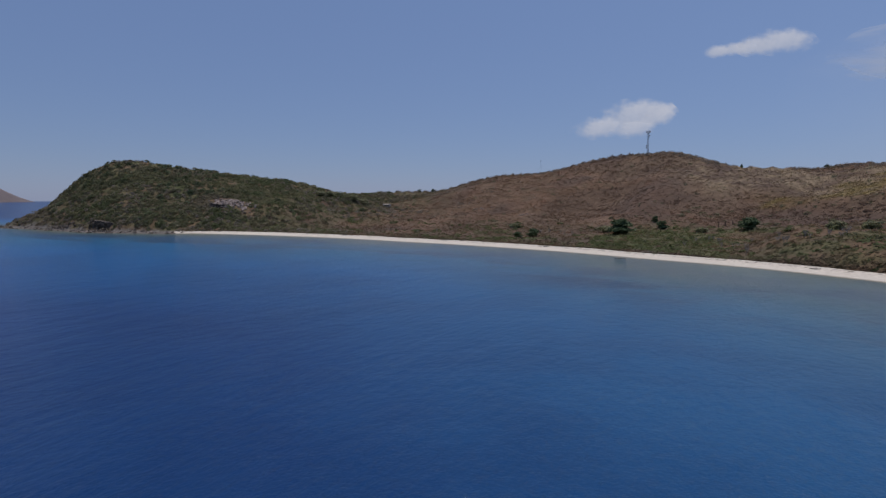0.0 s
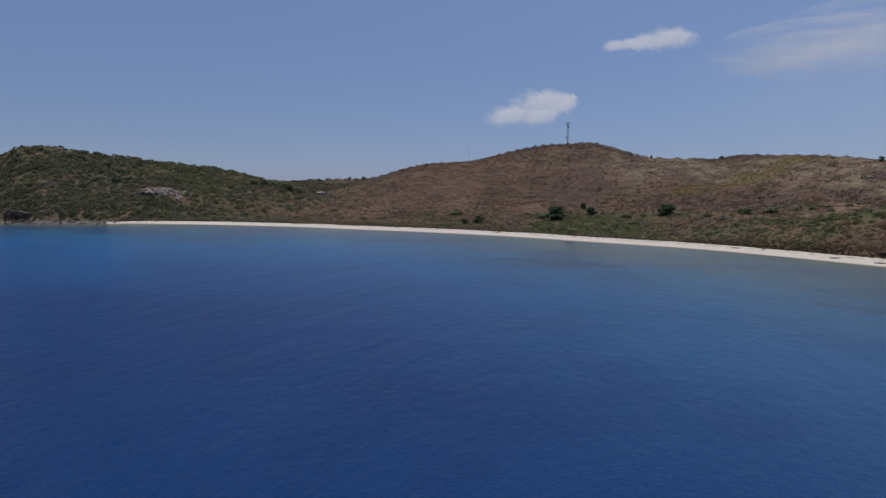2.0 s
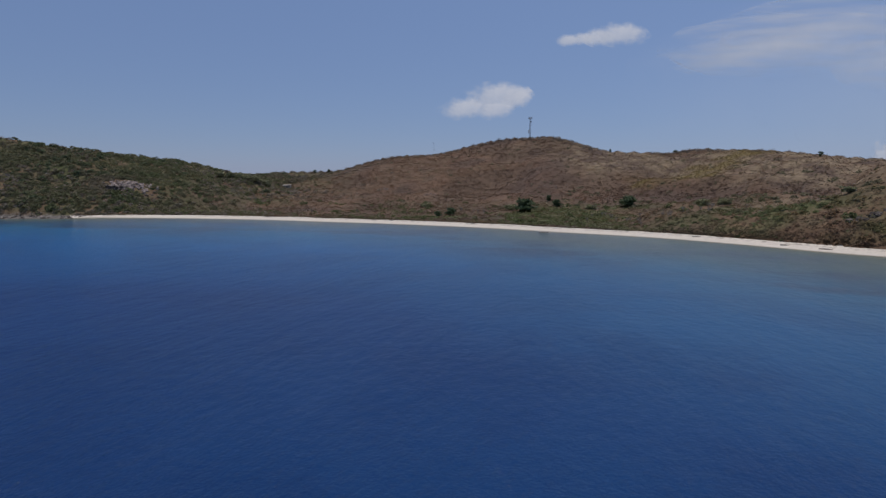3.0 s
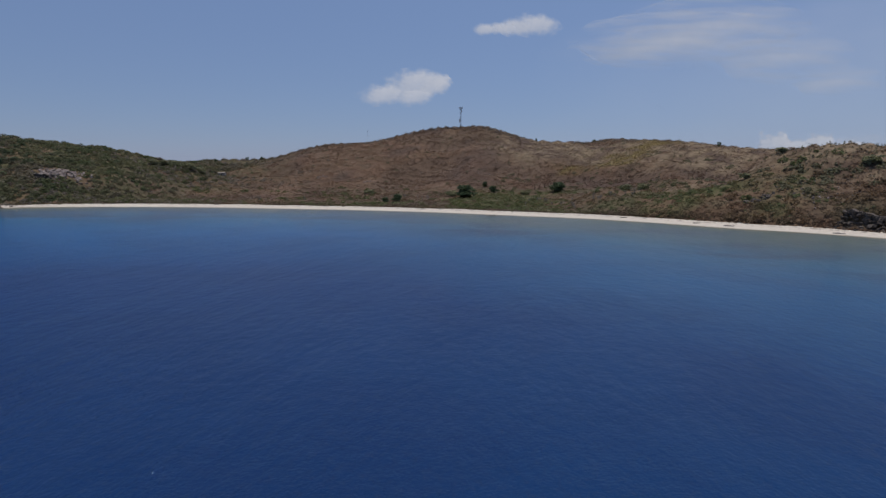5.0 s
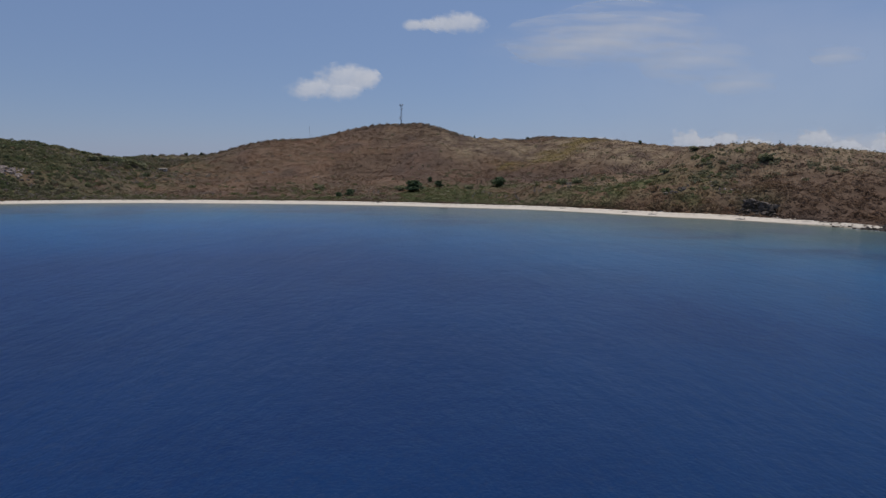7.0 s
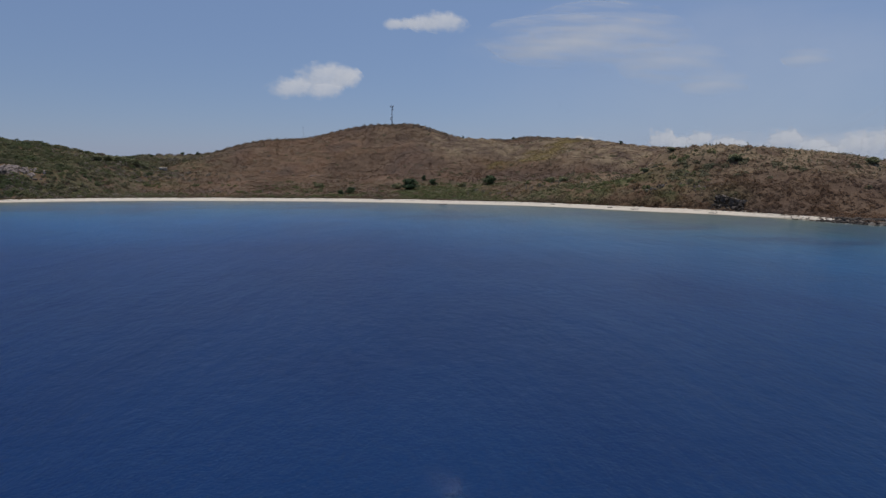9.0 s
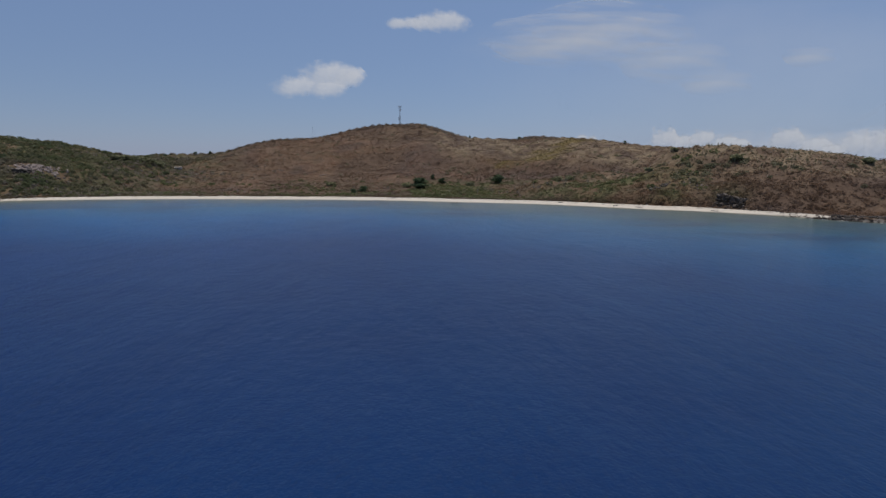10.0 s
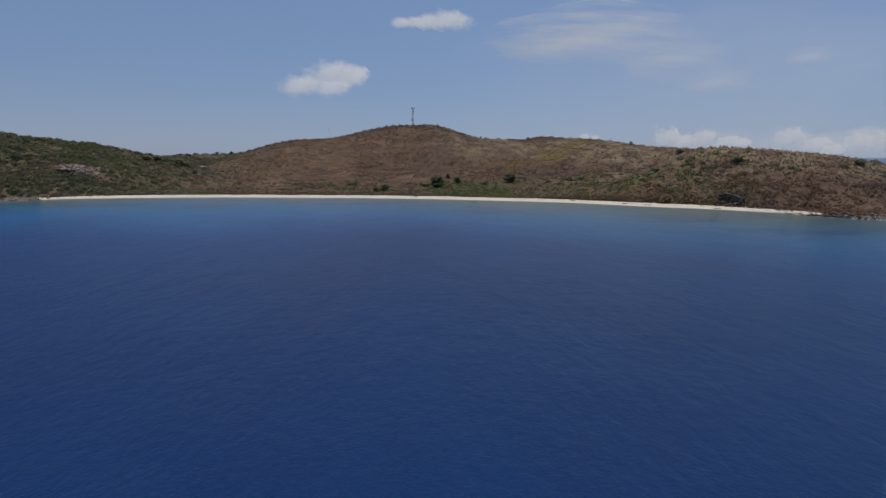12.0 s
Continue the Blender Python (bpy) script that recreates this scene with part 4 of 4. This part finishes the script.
boulders(222, 262, 22, 6, (2.0, 7.0), (0.4, 1.1), "boulders at the eastern point", "pale grey boulder at the rocky point", PALE_BOULDERS)

CRAGS = [rock_mesh("crag", s + 40, PALE_ROCK, 0.75) for s in range(3)]
DARK_CRAGS = [rock_mesh("crag", s + 50, ROCK, 0.8) for s in range(3)]
BLACK_CRAGS = [rock_mesh("crag", s + 60, BLACK_ROCK, 0.9) for s in range(3)]


def outcrop(x, y, long, deep, turn, count, seed, sizes, label, sets, sink=0.25):
    """A craggy outcrop of broken rock, half buried in the slope."""
    ob = thing("rock_outcrop", (x, y, floor_at(x, y)), label, "rock outcrop")
    rng = random.Random(seed)
    c, s = math.cos(radians(turn)), math.sin(radians(turn))
    for _ in range(count):
        u, v = rng.gauss(0, 0.4) * long / 2, rng.gauss(0, 0.4) * deep / 2
        px, py = x + u * c - v * s, y + u * s + v * c
        r = rng.uniform(*sizes)
        m = pose(px - x, py - y, floor_at(px, py) - floor_at(x, y) + r * (0.3 - sink), rng.uniform(-25, 25), rng.uniform(-25, 25), rng.uniform(0, 360))
        part("crag", rng.choice(rng.choice(sets)), ob, m=m @ Matrix.Diagonal((r * rng.uniform(0.8, 1.6), r, r * rng.uniform(0.6, 1.2), 1)))
    return ob


outcrop(-281, -290, 40, 22, 10, 190, 1, (0.6, 1.9), "pale broken rock outcrop on the green headland", [CRAGS, CRAGS, CRAGS, DARK_CRAGS])
outcrop(-272, -300, 16, 10, 10, 30, 2, (0.5, 1.3), "grey broken rocks below the pale outcrop", [DARK_CRAGS, CRAGS])
outcrop(-320, -307, 15, 10, 5, 34, 3, (0.6, 1.7), "pale grey rocks showing through the headland scrub", [DARK_CRAGS, CRAGS, CRAGS])
outcrop(-400, -351, 50, 5, 0, 50, 5, (0.6, 1.5), "low dark rock ledge along the headland shore", [BLACK_CRAGS, DARK_CRAGS], 0.1)
outcrop(-129, -141, 26, 12, 15, 34, 21, (0.3, 0.9), "pale stony ground on a rib of the main hill", [CRAGS])
outcrop(-79, -161, 18, 8, 10, 22, 22, (0.3, 0.8), "pale stones showing through the dry brush", [CRAGS])
outcrop(178, -420, 40, 22, -40, 46, 7, (0.35, 0.9), "scattered grey rocks on the dry eastern slope", [DARK_CRAGS, CRAGS])
outcrop(209, -493, 34, 5, -52, 110, 8, (0.45, 1.1), "low black rock shelf at the eastern point", [BLACK_CRAGS], 0.15)
outcrop(230, -503, 16, 5, -25, 26, 10, (0.5, 1.2), "pale sea-worn rocks beside the black shelf", [CRAGS, CRAGS, DARK_CRAGS], 0.1)
outcrop(157, -411, 17, 4, 2, 34, 9, (0.5, 1.3), "dark rocks along the edge of the gully", [BLACK_CRAGS, DARK_CRAGS])


def rock_face(cliff, mat, label, seed):
    """A broken rock step with an overhanging brow, its top let into the slope and its foot in the hollow."""
    x, y, turn, half, tall, reach = cliff
    c, s = math.cos(radians(turn)), math.sin(radians(turn))
    us, rows = np.linspace(-half * 0.95, half * 0.95, 46), 13
    co = []
    for u in us:
        brink = float(land(x + u * c - 1.6 * s, y + u * s + 1.6 * c)[0])
        foot = float(land(x + u * c + 2.4 * s, y + u * s - 2.4 * c)[0]) - 0.7
        brink += 0.9 * noise.noise(Vector((u * 0.33, seed, 0.0)))
        for k in range(rows):
            v = min(k / (rows - 3), 1.0)
            p = Vector((u * 0.35, v * tall * 0.5, seed))
            rough = 1.7 * noise.fractal(p, 0.9, 2.0, 4) + 1.0 * round(2.5 * noise.noise(p * Vector((0.5, 1.3, 1)))) / 2.5
            b = (-3.2 if k == rows - 1 else -1.4) if k > rows - 3 else 0.3 + 1.2 * v * v + rough
            ends = float(step(abs(u), half * 0.95, half * 0.45))
            b = b * ends - 1.9 * (1 - ends)
            z = foot + (brink + 0.25 - foot) * v + 0.3 * noise.noise(p * 3) * (k > 0) - (0.9 if k == rows - 1 else 0.0)
            co.append((u * c + b * s, u * s - b * c, z))
    co = np.array(co)
    base = np.array((x, y, floor_at(x, y)))
    co[:, 2] -= base[2]
    cell = (np.arange(len(us) - 1)[:, None] * rows + np.arange(rows - 1)[None]).ravel()
    ob = thing("rock_outcrop", tuple(base), label, "rock outcrop")
    part("cliff", raw_mesh("cliff", co, np.stack([cell, cell + rows, cell + rows + 1, cell + 1], 1), mat), ob)
    rng = random.Random(seed)
    for _ in range(64):  # blocks that stick out of the face, and a ragged brow
        u, v = rng.uniform(-0.8, 0.8) * half, rng.random()
        r, b = rng.uniform(0.5, 1.3), 2.6 * (1 - v) + rng.uniform(-0.6, 1.0)
        px, py = x + u * c + b * s, y + u * s - b * c
        foot, brink = float(land(x + u * c + 2.4 * s, y + u * s - 2.4 * c)[0]), float(land(x + u * c - 1.6 * s, y + u * s + 1.6 * c)[0])
        m = pose(px - x, py - y, foot + (brink - foot) * v - base[2], rng.uniform(-30, 30), rng.uniform(-30, 30), rng.uniform(0, 360))
        # mostly black, so the hollow's shade is put into their colour
        part("crag", rng.choice(DARK_CRAGS if rng.random() < 0.3 else BLACK_CRAGS), ob, m=m @ Matrix.Diagonal((r * rng.uniform(0.8, 1.8), r, r * rng.uniform(0.6, 1.2), 1)))
    for _ in range(26):
        u, b = rng.uniform(-0.9, 0.9) * half, rng.uniform(2.5, reach * 0.8)
        px, py, r = x + u * c + b * s, y + u * s - b * c, rng.uniform(0.35, 1.0)
        m = pose(px - x, py - y, floor_at(px, py) - base[2] + 0.15 * r, rng.uniform(-25, 25), rng.uniform(-25, 25), rng.uniform(0, 360))
        part("fallen_block", rng.choice(BLACK_CRAGS if rng.random() < 0.6 else DARK_CRAGS), ob, m=m @ Matrix.Diagonal((r * rng.uniform(0.8, 1.6), r, r * rng.uniform(0.6, 1.1), 1)))
    return ob


rock_face(CLIFFS[0], ROCK, "dark hollowed rock face at the foot of the eastern slope", 3)
rock_face(CLIFFS[1], BLACK_ROCK, "black undercut sea cliff above the rock shelf", 8)
rock_face(CLIFFS[2], ROCK, "black sea cliff at the foot of the headland", 13)
rock_face(CLIFFS[3], ROCK, "dark craggy rock face below the pale outcrop", 18)


def surf():
    """Broken white water where the swell laps over the rocks of the point."""
    m, t, b = material("white_sea_foam", 0.6)
    b.inputs["Base Color"].default_value = (0.72, 0.75, 0.76, 1)
    t.links.new(smooth_range(t, noise_tex(t, 1.1, 4, 0.7), 0.47, 0.62), b.inputs["Alpha"])
    rng = random.Random(9)
    line = [p for p in SHORE_LINE if p[1] < -470 and 196 <= p[0] <= 262]
    co, faces = [], []
    for _ in range(46):
        i, u = rng.randrange(len(line) - 1), rng.random()
        p, way = line[i] * (1 - u) + line[i + 1] * u, line[i + 1] - line[i]
        way = way / np.linalg.norm(way)
        out = rng.uniform(0.5, 4.0)
        px, py, long, deep = p[0] + way[1] * out, p[1] - way[0] * out, rng.uniform(1.2, 4.0), rng.uniform(0.3, 0.9)
        first = len(co)
        for k in range(10):
            a, q = k * 0.628, rng.uniform(0.7, 1.2)
            co.append((px + way[0] * long * q * math.cos(a) - way[1] * deep * q * math.sin(a), py + way[1] * long * q * math.cos(a) + way[0] * deep * q * math.sin(a), 0.05))
        faces.append(list(range(first, first + 10)))
    ob = new("sea_foam", raw_mesh("sea_foam", np.array(co), np.array(faces), m))
    return tagged(ob, "thin white foam washing round the black rocks", "sea foam", kind="stuff")


surf()

# ---- driftwood ----


def driftwood(x, y, long, turn, seed, lift=0.15):
    rng = random.Random(seed)
    ob = thing("driftwood_log", (x, y, max(floor_at(x, y), -0.1) + lift), "bleached driftwood log lying on the beach", "driftwood", "driftwood on the beach", turn)
    bm = bmesh.new()
    tube(bm, (-long / 2, 0, 0), (0, rng.uniform(-0.2, 0.2), 0.1), 0.24, 0.2)
    tube(bm, (0, 0, 0.1), (long / 2, rng.uniform(-0.4, 0.4), 0.15), 0.2, 0.1)
    part("trunk", mesh_of("trunk", bm, DRIFTWOOD), ob)
    for k in range(3):
        bm = bmesh.new()
        u = rng.uniform(-0.2, 0.4) * long
        tube(bm, (u, 0, 0.1), (u + rng.uniform(0.3, 1.0), rng.uniform(-0.9, 0.9), rng.uniform(0.3, 1.0)), 0.1, 0.04, 6)
        part("branch", mesh_of("branch", bm, DRIFTWOOD), ob)
    return ob


for x, y, long, turn, seed in ((46, -359.5, 5.5, -20, 1), (41, -358, 4.0, 10, 2), (138.6, -424, 4.5, -40, 3), (128, -414, 3.0, -25, 4), (32.5, -374.5, 5.0, -15, 5),
                               (-8, -345, 3.5, -8, 6), (-150, -318, 4.0, 5, 7), (100, -391, 3.5, -35, 8), (172, -448, 4.5, -42, 9), (-60, -331, 3.0, 30, 10)):
    driftwood(x, y, long, turn, seed)

# ---- distance: another island and the clouds ----


def far_island():
    xs, ys = np.arange(-4500, -3500, 25.0), np.arange(200, 1700, 25.0)
    X, Y = np.meshgrid(xs, ys)
    along = np.clip((1600 - Y) / 1000, 0, 1)
    crest = 520 * along ** 1.15 * (1 - 0.45 * step(along, 0.5, 1.0)) + fractal(X, Y, 160, 141, 3) * 9 * along
    across = np.clip(1 - np.abs(X + 3990 + 60 * np.sin(Y / 200)) / (60 + 330 * along), 0, 1)
    Z = crest * across ** 0.8 - 3
    ob = sheet("backdrop_island", xs, ys, Z, centre(Z) > -2.9, FAR_LAND)
    return tagged(ob, "hazy brown island far across the sea", "island", kind="structure")


FAR_LAND = plain("hazy_far_land", (0.17, 0.14, 0.135), 1.0, 0, 0.2, 0.006)
far_island()


def cloud_material(name, solid, scale, stretch, reach, strength, edge, base=0.0):
    """Soft bright vapour that thins out towards its rim."""
    m = bpy.data.materials.new(name)
    m.use_nodes = True
    t = m.node_tree
    t.nodes.remove(t.nodes["Principled BSDF"])
    gen = t.nodes.new("ShaderNodeTexCoord").outputs["Generated"]
    sep = t.nodes.new("ShaderNodeSeparateXYZ")
    t.links.new(gen, sep.inputs[0])
    r2 = 0.0
    for axis in ("X", "Z"):
        c = math_node(t, "SUBTRACT", math_node(t, "MULTIPLY", sep.outputs[axis], 2.0), 1.0)
        r2 = math_node(t, "ADD", math_node(t, "MULTIPLY", c, c), r2)
    puff = noise_tex(t, scale, 5, 0.55, stretch=stretch)
    body = math_node(t, "ADD", math_node(t, "SUBTRACT", 1.0, r2), math_node(t, "MULTIPLY", math_node(t, "SUBTRACT", puff, 0.5), reach))
    alpha = math_node(t, "MULTIPLY", smooth_range(t, body, edge[0], edge[1]), solid)
    if base:  # the foot of the cloud dissolves in haze
        alpha = math_node(t, "MULTIPLY", alpha, smooth_range(t, sep.outputs["Z"], -0.05, base))
    # vapour glows by itself; its sunlit top and dull base are in the colour
    glow = t.nodes.new("ShaderNodeEmission")
    lit = math_node(t, "ADD", math_node(t, "MULTIPLY", noise_tex(t, scale * 1.1, 5, 0.6), 0.75), math_node(t, "MULTIPLY", sep.outputs["Z"], 0.5))
    tone = ramp(t, lit, [(0.35, (0.38, 0.44, 0.56)), (0.85, (0.60, 0.62, 0.68))])
    t.links.new(tone, glow.inputs["Color"])
    glow.inputs["Strength"].default_value = strength
    clear = t.nodes.new("ShaderNodeBsdfTransparent")
    both = t.nodes.new("ShaderNodeMixShader")
    t.links.new(alpha, both.inputs[0])
    t.links.new(clear.outputs[0], both.inputs[1])
    t.links.new(glow.outputs[0], both.inputs[2])
    t.links.new(both.outputs[0], t.nodes["Material Output"].inputs["Surface"])
    return m


CUMULUS = cloud_material("cumulus_vapour", 0.8, 0.007, (1, 1, 1.3), 2.6, 0.84, (0.1, 1.05))
CIRRUS = cloud_material("cirrus_vapour", 0.46, 0.0045, (0.4, 0.4, 3.4), 5.0, 0.75, (-0.1, 1.7))
BANK = cloud_material("distant_cumulus_vapour", 0.74, 0.014, (1, 1, 1.1), 2.4, 0.78, (0.25, 0.75), 0.5)
VEIL = cloud_material("thin_high_vapour", 0.11, 0.0012, (1, 1, 3), 1.2, 0.8, (0.0, 1.0))
HAZE_BANK = cloud_material("hazy_distant_vapour", 0.28, 0.006, (1, 1, 1.4), 2.2, 0.78, (0.1, 1.0))


def cloud(label, puffs, mat, seed, lean=0.0):
    """A cloud far off, broadside to the bay: one or more lumpy lenses of vapour."""
    x, y, z = puffs[0][:3]
    ob = thing("cloud", (x, y, z), label, "cloud", turn=-math.degrees(math.atan2(x - 20, y + 700)))
    for k, (px, py, pz, wide, tall) in enumerate(puffs):
        bm = bmesh.new()
        bmesh.ops.create_icosphere(bm, subdivisions=4, radius=1.0)
        for v in bm.verts:
            q = 1 + 0.16 * noise.fractal(v.co * 1.6 + Vector(((seed + k) * 3.1, 0, 0)), 1.0, 2.0, 4)
            v.co = Vector((v.co.x * wide / 2 * q, v.co.y * tall * 0.25 * q, v.co.z * tall / 2 * q))
        bmesh.ops.delete(bm, geom=[f for f in bm.faces if f.calc_center_median().y > 0], context="FACES")  # a shallow bowl of vapour, open behind
        side = ob.matrix_world.inverted() @ Vector((px, py, pz))
        part("puff", mesh_of("puff", bm, mat, True), ob, m=Matrix.Translation(side) @ pose(0, 0, 0, 0, lean, 0))
    return ob


cloud("small white puff of cumulus cloud above the summit", [(-435, 3093, 551, 518, 184), (-639, 3060, 469, 383, 156), (-439, 3093, 465, 297, 162), (-305, 3108, 530, 230, 140)], CUMULUS, 1)
cloud("small white cumulus cloud high over the bay", [(324, 3119, 895, 385, 169), (197, 3125, 889, 242, 122), (110, 3126, 884, 200, 84), (18, 3127, 880, 171, 80)], CUMULUS, 3, 6)
cloud("broad streaky veil of thin cirrus cloud", [(1109, 2819, 720, 1210, 367), (1311, 2750, 792, 949, 326), (1630, 2613, 593, 685, 290), (995, 2853, 691, 925, 235)], CIRRUS, 5, 5)
cloud("faint wisp of cirrus cloud beyond the veil", [(1852, 2495, 451, 414, 158), (2215, 2258, 559, 260, 118)], CIRRUS, 7, 4)
cloud("little white cumulus cloud peeping over the ridge", [(1166, 2801, 134, 90, 84), (1222, 2782, 123, 96, 76)], BANK, 10)
cloud("distant heap of white cumulus cloud low over the ridge", [(1613, 2621, 120, 207, 186), (1699, 2578, 106, 188, 136)], BANK, 11)
cloud("tall white head of distant cumulus cloud over the spur", [(1799, 2525, 124, 176, 181), (1902, 2466, 97, 192, 132), (1973, 2423, 90, 146, 115)], BANK, 13)
cloud("hazy heap of distant cumulus cloud above the spur", [(2158, 2300, 122, 202, 178), (2266, 2220, 78, 200, 160), (2333, 2168, 47, 182, 144)], BANK, 15)
cloud("distant bank of white cumulus cloud beyond the point", [(2408, 2106, 91, 169, 205), (2487, 2037, 93, 196, 207), (2574, 1957, 60, 241, 237), (2687, 1845, 73, 199, 261)], BANK, 18)
cloud("pale haze under the distant cumulus clouds", [(2395, 2738, 60, 1300, 300), (2960, 2250, 60, 1500, 320)], HAZE_BANK, 22)
cloud("faint milky veil of high cloud beyond the hills", [(1950, 3350, 600, 3600, 1500), (2700, 3000, 500, 3200, 1300)], VEIL, 26)
